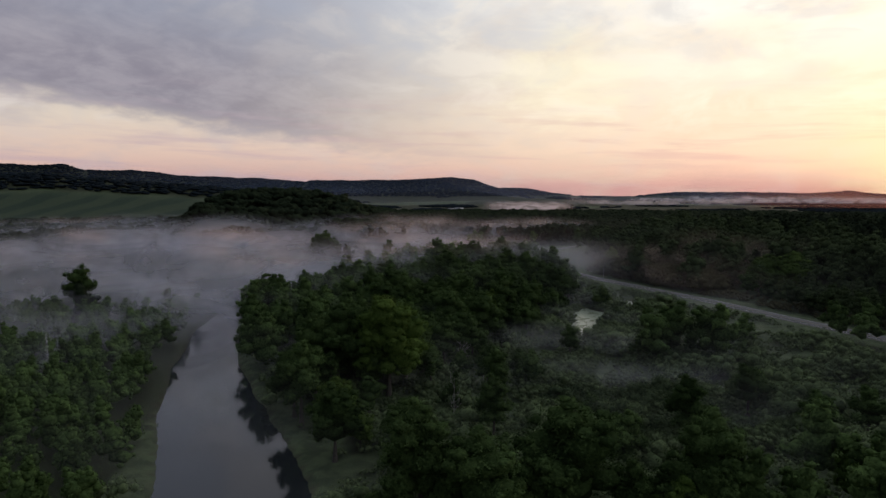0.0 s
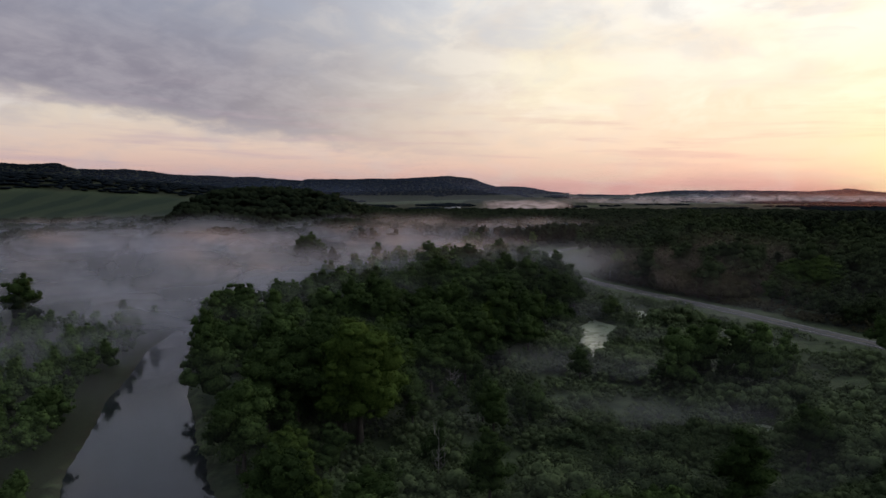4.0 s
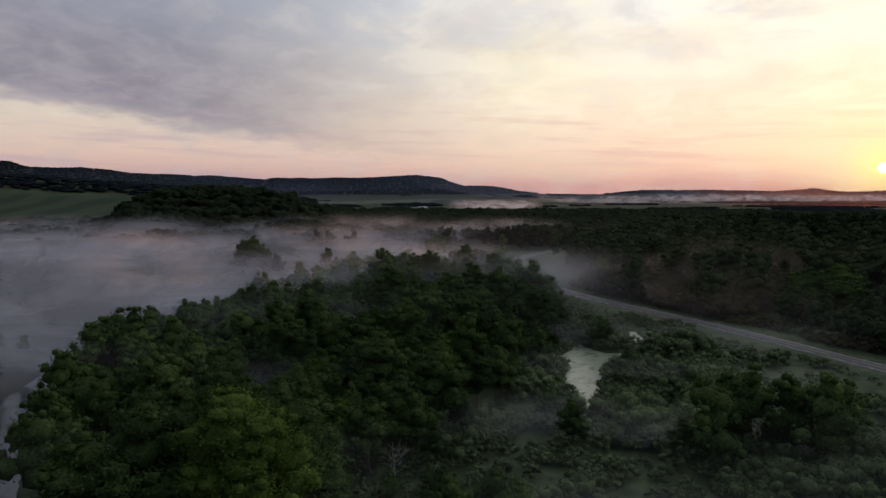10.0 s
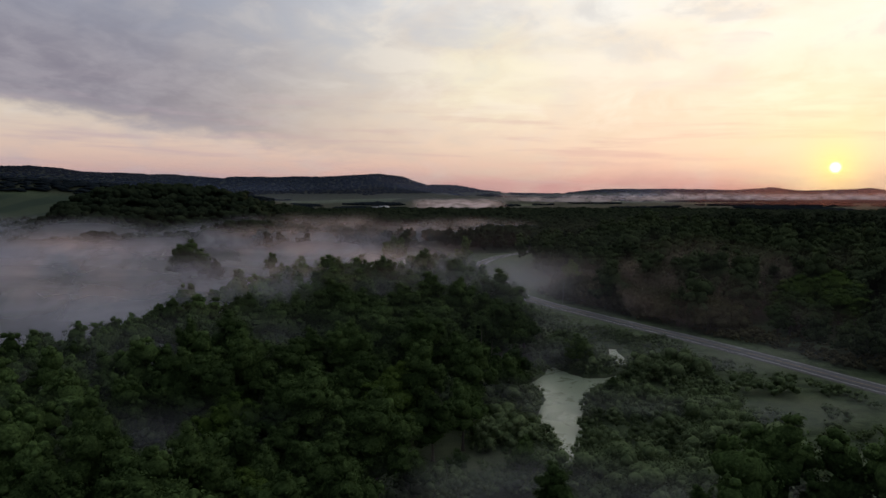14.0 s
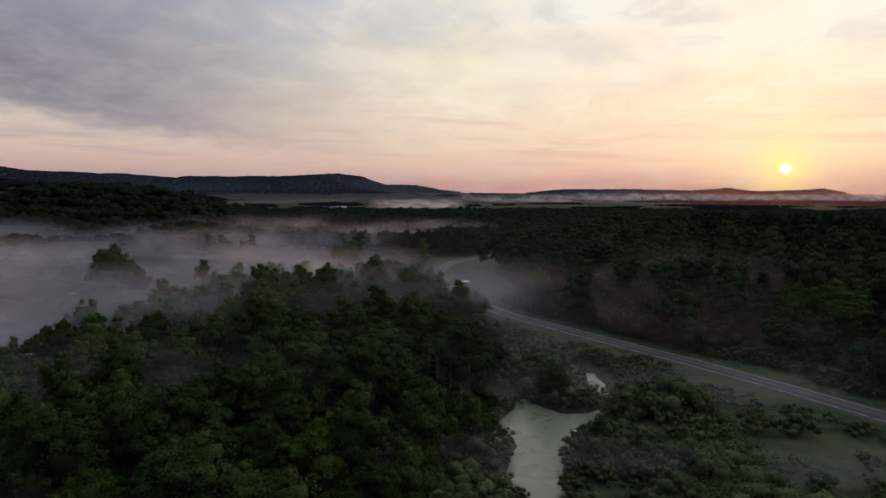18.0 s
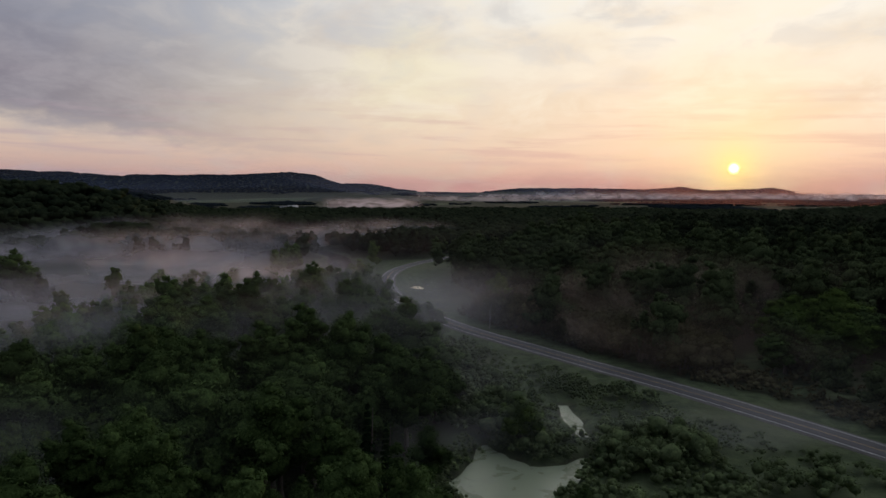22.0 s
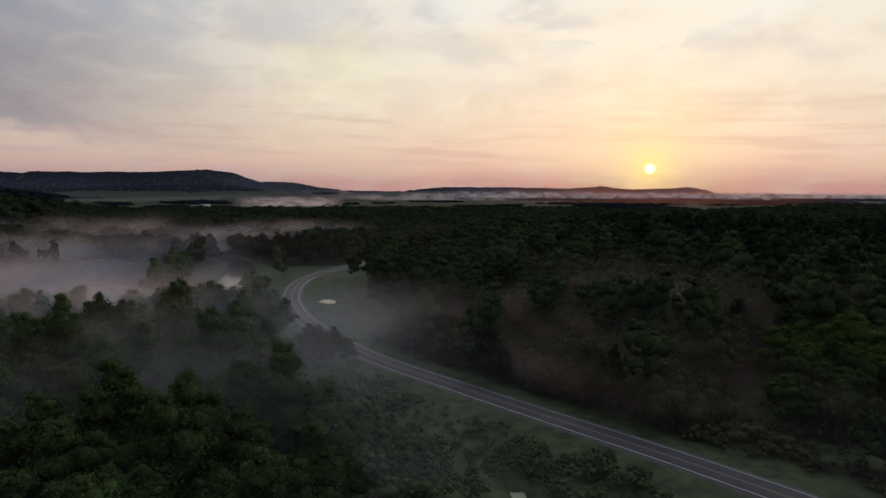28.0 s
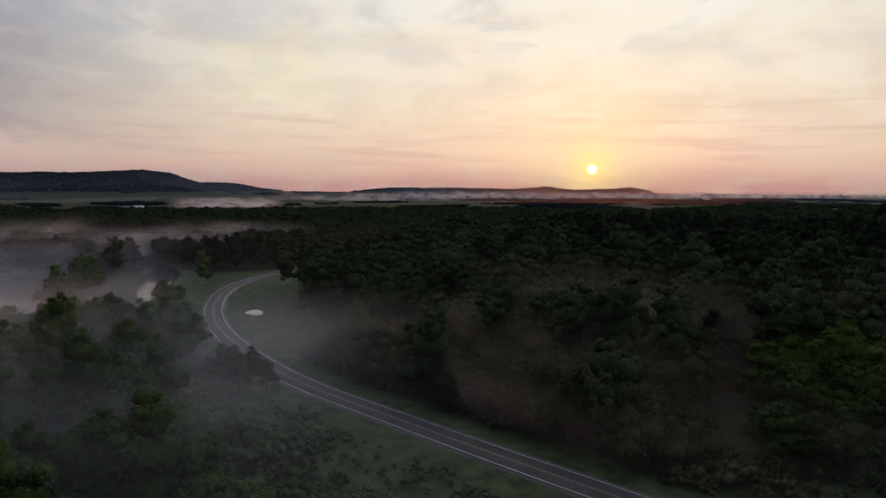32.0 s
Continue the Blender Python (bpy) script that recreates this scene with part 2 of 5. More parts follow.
def mist_material(name, tint, grain=0.018, through=0.50):
    mat, n = material(name)
    where = place_of(n)
    stretched = n.add("ShaderNodeMapping")
    stretched.inputs["Scale"].default_value = (1.0, 1.0, 2.4)
    n.link(where, stretched.inputs[0])
    amount = n.add("ShaderNodeAttribute")
    amount.attribute_name = "thickness"
    wisp = n.noise(stretched.outputs[0], grain, 4.5, 0.55, 0.6)
    fac = n.math("MULTIPLY", amount.outputs["Fac"], n.math("MULTIPLY_ADD", n.step(wisp, 0.30, 0.70), 1.1, 0.35), clamp=True)
    d = n.add("ShaderNodeBsdfDiffuse", i_Color=(*tint, 1))
    t = n.add("ShaderNodeBsdfTranslucent", i_Color=(*tint, 1))
    both = n.add("ShaderNodeMixShader", i_Fac=through)
    n.link(d.outputs[0], both.inputs[1])
    n.link(t.outputs[0], both.inputs[2])
    clear = n.add("ShaderNodeBsdfTransparent")
    mix = n.add("ShaderNodeMixShader")
    n.link(fac, mix.inputs[0])
    n.link(clear.outputs[0], mix.inputs[1])
    n.link(both.outputs[0], mix.inputs[2])
    finish(n, mix.outputs[0])
    return mat


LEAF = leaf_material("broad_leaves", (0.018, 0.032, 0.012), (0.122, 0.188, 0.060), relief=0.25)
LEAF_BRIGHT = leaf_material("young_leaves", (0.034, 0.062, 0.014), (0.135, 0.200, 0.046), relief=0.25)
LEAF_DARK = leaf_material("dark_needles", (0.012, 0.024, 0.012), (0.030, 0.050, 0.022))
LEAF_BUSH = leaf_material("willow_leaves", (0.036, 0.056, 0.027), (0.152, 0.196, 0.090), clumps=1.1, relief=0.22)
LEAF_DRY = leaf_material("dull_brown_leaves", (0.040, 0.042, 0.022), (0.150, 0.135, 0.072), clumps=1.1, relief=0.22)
# Broad leaves again, with the shade of backlit woods put into a darker colour.
LEAF_FAR = leaf_material("shaded_distant_leaves", (0.012, 0.019, 0.012), (0.046, 0.060, 0.031), patch=0.085, clumps=0.75, relief=0.8)
# The blue of distant haze is put into the ridge leaves' colour.
LEAF_RIDGE = leaf_material("haze_tinted_ridge_leaves", (0.015, 0.021, 0.026), (0.023, 0.031, 0.038), patch=0.02, clumps=0.3, relief=0.1)
# Darker copy of the broad leaves: the backlit slope's shade is in the colour.
LEAF_SLOPE = leaf_material("slope_leaves_shaded_copy", (0.010, 0.017, 0.010), (0.080, 0.108, 0.048), relief=0.25)
BARK = rough_material("bark", (0.045, 0.036, 0.028), (0.13, 0.11, 0.09), 6.0)
BARK_PALE = rough_material("pale_dead_wood", (0.20, 0.18, 0.16), (0.42, 0.40, 0.36), 5.0)
GROUND = ground_material()
ASPHALT = rough_material("asphalt", (0.040, 0.038, 0.046), (0.072, 0.068, 0.080), 3.0, 0.7, 0.06)
GRAVEL = rough_material("gravel_shoulder", (0.075, 0.070, 0.065), (0.15, 0.14, 0.13), 5.0)
PAINT_WHITE = rough_material("road_paint_white", (0.50, 0.50, 0.50), (0.78, 0.78, 0.77), 2.0, 0.6, 0.05)
PAINT_YELLOW = rough_material("road_paint_yellow", (0.28, 0.20, 0.09), (0.42, 0.30, 0.13), 2.0, 0.6, 0.05)
WALL_WHITE = rough_material("white_siding", (0.62, 0.62, 0.62), (0.82, 0.82, 0.80), 2.0, 0.6, 0.1)
ROOF_GREY = rough_material("grey_roofing", (0.12, 0.12, 0.13), (0.26, 0.26, 0.27), 2.0, 0.7, 0.1)
METAL = rough_material("galvanised_steel", (0.30, 0.30, 0.31), (0.48, 0.48, 0.49), 4.0, 0.4, 0.1)
RIVER = water_material("river_water", (0.012, 0.016, 0.018))
POND = water_material("pond_water", (0.16, 0.19, 0.13), (0.30, 0.34, 0.23))
MIST = mist_material("valley_mist", (0.80, 0.79, 0.88))
MIST_LOW = mist_material("ground_mist", (0.70, 0.69, 0.80), 0.004, 0.62)
# The low sun's warm light is put into this mist's tint.
MIST_WARM = mist_material("sun_tinted_mist", (0.88, 0.66, 0.56), 0.030, 0.60)
HAZE = mist_material("blue_haze", (0.30, 0.42, 0.72), 0.0015)
# The red glow round the sun is put into this tint.
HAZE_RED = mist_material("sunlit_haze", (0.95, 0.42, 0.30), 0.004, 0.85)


# ---------------------------------------------------------------- numbers of the land
def smooth(v, a, b):
    t = np.clip((np.asarray(v, float) - a) / (b - a), 0, 1)
    return t * t * (3 - 2 * t)


def lattice(ix, iy, seed):
    h = (ix.astype(np.int64) * 374761393 + iy.astype(np.int64) * 668265263 + seed * 2246822519) & 0xFFFFFFFF
    h = ((h ^ (h >> 13)) * 1274126177) & 0xFFFFFFFF
    return ((h ^ (h >> 16)) & 0xFFFF) / 65535.0


def field(x, y, size, seed=0, octaves=3):
    """Smooth noise between 0 and 1, with lumps of the given size in metres."""
    x, y = np.asarray(x, float), np.asarray(y, float)
    total, amount, weight = 0.0, 0.0, 1.0
    for octave in range(octaves):
        u, v = x / size * 2**octave + 31.7 * octave, y / size * 2**octave + 11.3 * octave
        ix, iy = np.floor(u), np.floor(v)
        fx, fy = u - ix, v - iy
        fx, fy = fx * fx * (3 - 2 * fx), fy * fy * (3 - 2 * fy)
        a, b = lattice(ix, iy, seed), lattice(ix + 1, iy, seed)
        c, d = lattice(ix, iy + 1, seed), lattice(ix + 1, iy + 1, seed)
        total = total + weight * ((a * (1 - fx) + b * fx) * (1 - fy) + (c * (1 - fx) + d * fx) * fy)
        amount, weight = amount + weight, weight * 0.5
    return total / amount


def curve(points, spacing=2.0):
    """A smooth line through points (Catmull-Rom), with even steps."""
    p = np.array([2 * np.subtract(points[0], points[1]) * 0 + points[0], *points, points[-1]], float)
    out = []
    for a, b, c, d in zip(p, p[1:], p[2:], p[3:]):
        n = max(2, int(np.linalg.norm(c - b) / spacing))
        t = np.linspace(0, 1, n, endpoint=False)[:, None]
        out.append(0.5 * (2 * b + (c - a) * t + (2 * a - 5 * b + 4 * c - d) * t**2 + (3 * b - a - 3 * c + d) * t**3))
    return np.concatenate([*out, p[-1:]])


def from_line(x, y, line, signed=False):
    """The distance of places from a line; with signed, positive to its right."""
    x, y = np.asarray(x, float), np.asarray(y, float)
    shape = np.broadcast(x, y).shape
    px, py = np.broadcast_to(x, shape).ravel(), np.broadcast_to(y, shape).ravel()
    best, sign, part = np.full(px.shape, 1e9), np.ones(px.shape), np.zeros(px.shape)
    run = 0.0
    for a, b in zip(line[:-1, :2], line[1:, :2]):
        d = b - a
        size = np.hypot(*d)
        t = np.clip(((px - a[0]) * d[0] + (py - a[1]) * d[1]) / (size * size), 0, 1)
        far = np.hypot(px - a[0] - t * d[0], py - a[1] - t * d[1])
        near = far < best
        best[near] = far[near]
        part[near] = (run + t * size)[near]
        sign[near] = np.sign((px - a[0]) * d[1] - (py - a[1]) * d[0])[near]
        run += size
    return (best * sign).reshape(shape) if signed else best.reshape(shape), part.reshape(shape)


def inside(x, y, polygon):
    x, y = np.asarray(x, float), np.asarray(y, float)
    hit = np.zeros(np.broadcast(x, y).shape, bool)
    for (ax, ay), (bx, by) in zip(polygon, polygon[1:] + polygon[:1]):
        with np.errstate(divide="ignore", invalid="ignore"):
            hit ^= ((ay > y) != (by > y)) & (x < (bx - ax) * (y - ay) / (by - ay) + ax)
    return hit


ROAD = curve([(215, 150), (178, 255), (155, 321), (144, 357), (133, 389), (121, 419), (109, 450), (97, 482), (89.5, 512), (85, 541), (82.5, 570), (82.5, 596), (84.5, 622), (91, 660), (103, 696), (123, 731), (152, 765), (200, 805), (280, 850)], 7.0)
ROAD_Z = 1.5
RIVER_LINE = curve([(20, -60), (-10, 50), (-34, 110), (-41, 137), (-51, 168), (-62, 192), (-70, 215), (-80, 246), (-87, 276), (-95, 312), (-96, 370), (-84, 440), (-66, 520), (-44, 580), (-18, 592), (2, 576), (15, 558), (28, 559), (38, 582), (46, 620), (55, 662), (60, 705), (68, 760), (62, 830), (20, 920), (-60, 1000), (-200, 1040)], 12.0)
RIVER_HALF = ((0, 17), (200, 15), (265, 13), (345, 9.5), (390, 9), (700, 8), (1600, 8))
POND_EDGE = [(50, 276), (53, 284), (55, 300), (53, 310), (57, 320), (60, 327), (59, 336), (57, 342), (62, 347), (67, 355), (70, 364), (72, 362), (73, 356), (78, 348), (84, 348), (89, 352), (91, 351), (86, 344), (80, 335), (75, 331), (69, 322), (65, 308), (60, 293), (54, 280)]
CHANNEL_EDGE = [(92.5, 362), (94.5, 376), (97.5, 388), (99.5, 387), (97.5, 374), (95.5, 361)]
SLOUGH_EDGE = [(75, 214), (81, 216), (89, 212), (90, 208), (84, 206), (78, 208)]
POOL_EDGE = [(96, 611), (98, 618), (101, 622), (104, 615), (103, 604), (100, 600)]
# elevation of the skyline against azimuth, in degrees, for the far ridges
EYE = (22.0, 180.0, 57.0)
RIDGES = (
    (4250, 420, ((-60, 1.5), (-40, 1.9), (-31, 1.9), (-28.5, 2.0), (-27.2, 1.6), (-24, 1.63), (-20, 1.2), (-14.7, 1.08), (-11.6, 0.86), (-11.2, 0.78), (-10.8, 0.92), (-3.7, 0.95), (0.5, 1.14), (2.1, 1.0), (4.2, 0.25), (6.5, -0.3), (10, -0.9))),
    (4560, 160, ((0, -0.8), (3, 0.1), (4.6, 0.33), (6.5, 0.30), (8.5, -0.1), (11, -0.32), (14, -0.36), (16, -0.2), (17.8, -0.03), (22.7, -0.02), (27, -0.1), (29, 0.0), (29.6, 0.11), (30.4, -0.05), (31.8, -0.16), (34.5, -0.06), (35.8, 0.06), (36.6, -0.12), (37.8, -0.36), (43.5, -0.46), (53, -0.48), (70, -0.4))),
    (3000, 260, ((-12, -0.9), (2, -0.6), (6, -0.40), (9, -0.42), (12, -0.55), (15, -0.62), (19, -0.8), (26, -1.2), (40, -1.3))),
    (870, 120, ((-24.5, -2.2), (-23, -0.9), (-20.5, 0.0), (-16.5, 0.32), (-13.5, 0.2), (-11, -0.4), (-9, -1.3), (-7, -2.4))),
    (1750, 330, ((-75, 1.3), (-40, 1.5), (-31, 1.5), (-27, 1.15), (-22, 0.8), (-18, 0.45), (-13, 0.1), (-9, -0.35), (-6.5, -0.9), (-4.5, -1.5), (0, -2.0))),
)


def river_half(part):
    return np.interp(part, *zip(*RIVER_HALF))


def height(x, y):
    """The ground's height, before the water is cut into it."""
    x, y = np.asarray(x, float), np.asarray(y, float)
    z = 0.7 + 0.9 * (field(x, y, 60, 1) - 0.35) + 0.35 * (field(x, y, 9, 2) - 0.5)
    d, part = from_line(x, y, ROAD, True)
    rise = smooth(d, 28, 150) * smooth(y, 150, 330)
    z = z + rise * (17 - 6 * smooth(np.hypot(x, y - 200), 480, 1000) + 6 * (field(x, y, 260, 3) - 0.5)) * (1 - smooth(y, 1350, 1900) * 0.9)
    dx, dy = x - EYE[0], y - EYE[1]
    r, a = np.hypot(dx, dy), np.degrees(np.arctan2(dx, dy))
    for far, wide, crest in RIDGES:
        top = EYE[2] + far * np.tan(np.radians(np.interp(a, *zip(*crest)))) - 13
        top = top * (0.96 + 0.08 * field(a * 40, r * 0.0, 60, 5))
        front = np.exp(-(((r - far) / wide) ** 2))
        inside_range = smooth(a, crest[0][0] - (2 if far == 870 else 12), crest[0][0]) * (1 - smooth(a, crest[-1][0], crest[-1][0] + (2 if far == 870 else 6)))
        z = np.maximum(z, top * front * inside_range)
    return z


def ground_height(x, y):
    """The ground with road bed and water cut in."""
    x, y = np.asarray(x, float), np.asarray(y, float)
    z = height(x, y)
    d, _ = from_line(x, y, ROAD)
    z = np.where(d < 16, z + (ROAD_Z - 0.25 - z) * (1 - smooth(d, 5.2, 15)), z)
    d, part = from_line(x, y, RIVER_LINE)
    half = river_half(part) + 3.0 * (field(x, y, 22, 7) - 0.5)
    z = np.where(d < half + 4, -1.2 + (z + 1.2) * smooth(d, half - 2.5, half + 2.0), z)
    for edge in (POND_EDGE, CHANNEL_EDGE, SLOUGH_EDGE, POOL_EDGE):
        ring = np.array(edge + edge[:1], float)
        near, _ = from_line(x, y, ring)
        deep = np.where(inside(x, y, edge), near, -near) + 1.6 * (field(x, y, 6, 8) - 0.5)
        z = np.where(deep > -3, z + (-0.8 - z) * smooth(deep, -1.5, 1.2), z)
    return z


# ---------------------------------------------------------------- mesh helpers
def mesh_from(name, verts, faces, mats, attributes=()):
    """A mesh from arrays; all faces have the same number of corners."""
    verts, faces = np.asarray(verts, np.float32), np.asarray(faces, np.int32)
    mesh = bpy.data.meshes.new(name)
    mesh.vertices.add(len(verts))
    mesh.vertices.foreach_set("co", verts.ravel())
    mesh.loops.add(faces.size)
    mesh.loops.foreach_set("vertex_index", faces.ravel())
    mesh.polygons.add(len(faces))
    mesh.polygons.foreach_set("loop_start", np.arange(len(faces), dtype=np.int32) * faces.shape[1])
    mesh.polygons.foreach_set("loop_total", np.full(len(faces), faces.shape[1], np.int32))
    for key, values in attributes:
        mesh.attributes.new(key, "FLOAT", "POINT").data.foreach_set("value", np.asarray(values, np.float32).ravel())
    for mat in mats if isinstance(mats, (list, tuple)) else [mats]:
        mesh.materials.append(mat)
    mesh.update(calc_edges=True)
    mesh.validate()
    return mesh


def shaded(mesh):
    mesh.polygons.foreach_set("use_smooth", np.ones(len(mesh.polygons), bool))
    return mesh


def grid_faces(nu, nv):
    i = np.arange(nu * nv).reshape(nu, nv)
    return np.stack([i[:-1, :-1], i[1:, :-1], i[1:, 1:], i[:-1, 1:]], -1).reshape(-1, 4)


def tube(line, radii, sides=6):
    """Verts and quads of a tube along a line."""
    line = np.asarray(line, float)
    ahead = np.gradient(line, axis=0)
    ahead /= np.linalg.norm(ahead, axis=1, keepdims=True) + 1e-9
    other = np.where(np.abs(ahead[:, 2:]) > 0.9, [[1.0, 0, 0]], [[0, 0, 1.0]])
    u = np.cross(ahead, other)
    u /= np.linalg.norm(u, axis=1, keepdims=True) + 1e-9
    v = np.cross(ahead, u)
    t = np.linspace(0, 2 * np.pi, sides, endpoint=False)
    ring = np.cos(t)[None, :, None] * u[:, None] + np.sin(t)[None, :, None] * v[:, None]
    verts = line[:, None] + ring * np.asarray(radii)[:, None, None]
    i = np.arange(len(line) * sides).reshape(len(line), sides)
    j = np.roll(i, -1, 1)
    return verts.reshape(-1, 3), np.stack([i[:-1], j[:-1], j[1:], i[1:]], -1).reshape(-1, 4)


def joined(pieces):
    verts, faces, start = [], [], 0
    for v, f in pieces:
        verts.append(v)
        faces.append(f + start)
        start += len(v)
    return np.concatenate(verts), np.concatenate(faces)


def part(name, mesh, parent, label=""):
    ob = new(name, mesh)
    ob.parent = parent
    return tagged(ob, label)


# ---------------------------------------------------------------- ground, water
def lines(dense_from, dense_to, step, low, high, grow):
    out = list(np.arange(dense_from, dense_to + 0.1, step))
    gap = step
    while out[-1] < high:
        gap = min(gap * grow, 55)
        out.append(min(out[-1] + gap, high))
    gap = step
    while out[0] > low:
        gap = min(gap * grow, 55)
        out.insert(0, max(out[0] - gap, low))
    return np.array(out)


def build_ground():
    xs, ys = lines(-125, 175, 2.2, -4800, 4800, 1.07), lines(120, 760, 2.8, -2500, 4900, 1.06)
    gx, gy = np.meshgrid(xs, ys, indexing="ij")
    gz = ground_height(gx, gy)
    r, a = np.hypot(gx - EYE[0], gy - EYE[1]), np.degrees(np.arctan2(gx - EYE[0], gy - EYE[1]))
    crop = smooth(r, 1150, 1200) * (1 - smooth(r, 1490, 1540)) * smooth(a, -60, -50) * (1 - smooth(a, -15.5, -14.5))
    crop = np.maximum(crop, 0.2 * smooth(r, 1900, 2100) * (1 - smooth(r, 4000, 4100)) * (field(gx, gy, 420, 12, 1) > 0.62))
    crop = np.maximum(crop, (inside(gx, gy, FIELD_EDGE) | inside(gx, gy, FARM_EDGE)) * 1.0)
    mud = 1 - smooth(gz, 0.05, 0.45)
    wooded = np.where(r > 1500, np.clip(farthest(gx, gy), 0, 1), np.where(r > 640, farther(gx, gy), np.clip(wood_chance(gx, gy), 0, 1) * (gy > 110)))
    wooded = np.where((r > 1560) & (crop < 0.1), np.maximum(wooded, 0.95), wooded)
    wet = (gx < np.interp(gy, [100, 300, 380, 450, 520, 620, 760], [-58, -95, -75, -50, -25, 20, 40])) & (gy < 790) & (r < 640)
    wooded = np.where(wet, 0.85, wooded)
    crop = crop * (1 - wooded)
    mesh = mesh_from("ground", np.stack([gx, gy, gz], -1).reshape(-1, 3), grid_faces(len(xs), len(ys)), GROUND, (("crop", crop), ("mud", mud), ("wooded", wooded)))
    tagged(new("ground", shaded(mesh)), "marshy green valley floor with grass, muddy banks and low hills", "ground", kind="structure")


def strip(line, left, right, z, name, mat, label="", parent=None):
    """A ribbon along a line between two offsets to its right."""
    d = np.gradient(line[:, :2], axis=0)
    d /= np.linalg.norm(d, axis=1, keepdims=True)
    side = np.stack([d[:, 1], -d[:, 0]], -1)
    z = np.broadcast_to(z, (len(line),))
    a = np.c_[line[:, :2] + side * left, z]
    b = np.c_[line[:, :2] + side * right, z]
    mesh = mesh_from(name, np.stack([a, b], 1).reshape(-1, 3), grid_faces(len(line), 2)[:, ::-1], mat)
    ob = new(name, mesh)
    ob.parent = parent
    return tagged(ob, label)


def slab(line, left, right, z, thick, name, mat, label="", parent=None):
    """A ribbon with thickness and sloping sides."""
    d = np.gradient(line[:, :2], axis=0)
    d /= np.linalg.norm(d, axis=1, keepdims=True)
    side = np.stack([d[:, 1], -d[:, 0]], -1)
    rows = [(left - thick, z - thick), (left, z), (right, z), (right + thick, z - thick)]
    verts = np.stack([np.c_[line[:, :2] + side * o, np.full(len(line), h)] for o, h in rows], 1)
    ob = new(name, mesh_from(name, verts.reshape(-1, 3), grid_faces(len(line), 4)[:, ::-1], mat))
    ob.parent = parent
    return tagged(ob, label)


def build_road():
    fine = curve([tuple(p) for p in ROAD], 2.0)
    road = slab(fine, -4.1, 4.1, ROAD_Z, 0.25, "road", ASPHALT)
    tagged(road, "two-lane grey asphalt country road curving between trees", "road", kind="structure")
    slab(fine, -4.75, 4.75, ROAD_Z - 0.05, 0.3, "shoulder", GRAVEL, "pale gravel shoulder", road)
    for o, mat, label in ((-3.5, PAINT_WHITE, "white edge line"), (3.5, PAINT_WHITE, "white edge line"), (-0.16, PAINT_YELLOW, "yellow centre line"), (0.16, PAINT_YELLOW, "yellow centre line")):
        half = 0.11 if mat is PAINT_WHITE else 0.07
        strip(fine, o - half, o + half, ROAD_Z + 0.006, "edge_line" if mat is PAINT_WHITE else "centre_line", mat, label, road)


def sheet(name, edge_box, z, mat, label):
    x0, y0, x1, y1 = edge_box
    verts = [(x0, y0, z), (x1, y0, z), (x1, y1, z), (x0, y1, z)]
    return tagged(new(name, mesh_from(name, verts, [(0, 1, 2, 3)], mat)), label, "water", kind="structure")


FIELD_EDGE = [(398, 648), (434, 640), (548, 748), (480, 752)]
FARM_EDGE = [(705, 780), (790, 760), (1150, 1010), (1010, 1110), (900, 1040)]


def build_water():
    half = river_half(np.concatenate([[0], np.cumsum(np.hypot(*np.diff(RIVER_LINE, axis=0).T))])) + 6
    d = np.gradient(RIVER_LINE, axis=0)
    d /= np.linalg.norm(d, axis=1, keepdims=True)
    side = np.stack([d[:, 1], -d[:, 0]], -1) * half[:, None]
    verts = np.stack([np.c_[RIVER_LINE - side, 0 * half], np.c_[RIVER_LINE + side, 0 * half]], 1).reshape(-1, 3)
    tagged(new("river", mesh_from("river", verts, grid_faces(len(RIVER_LINE), 2)[:, ::-1], RIVER)), "calm dark river reflecting the grey dawn sky", "river", kind="structure")
    sheet("pond", (44, 262, 106, 392), 0.0, POND, "still pond covered with pale green duckweed")
    sheet("slough", (70, 196, 96, 224), 0.0, POND, "small marsh pool with pale green duckweed")
    sheet("pool", (90, 590, 110, 630), 0.0, RIVER, "small roadside pool mirroring the bright sky")


# ---------------------------------------------------------------- trees
def leaf_quads(rng, centres, normals, size, flat=0.26):
    """Bent leaf sprays: one rhombus at each centre, facing roughly along its normal."""
    n = len(centres)
    w = normals + flat * rng.normal(size=(n, 3))
    w /= np.linalg.norm(w, axis=1, keepdims=True) + 1e-9
    u = np.cross(w, rng.normal(size=(n, 3)))
    u /= np.linalg.norm(u, axis=1, keepdims=True) + 1e-9
    v = np.cross(w, u)
    s = size * rng.uniform(0.55, 1.3, (n, 1))
    k = rng.uniform(0.45, 0.8, (n, 1))
    verts = np.stack([centres - u * s * 0.5, centres - v * s * k * 0.5 + w * s * 0.12, centres + u * s * 0.5, centres + v * s * k * 0.5 + w * s * 0.12], 1)
    return verts.reshape(-1, 3), np.arange(4 * n).reshape(-1, 4)


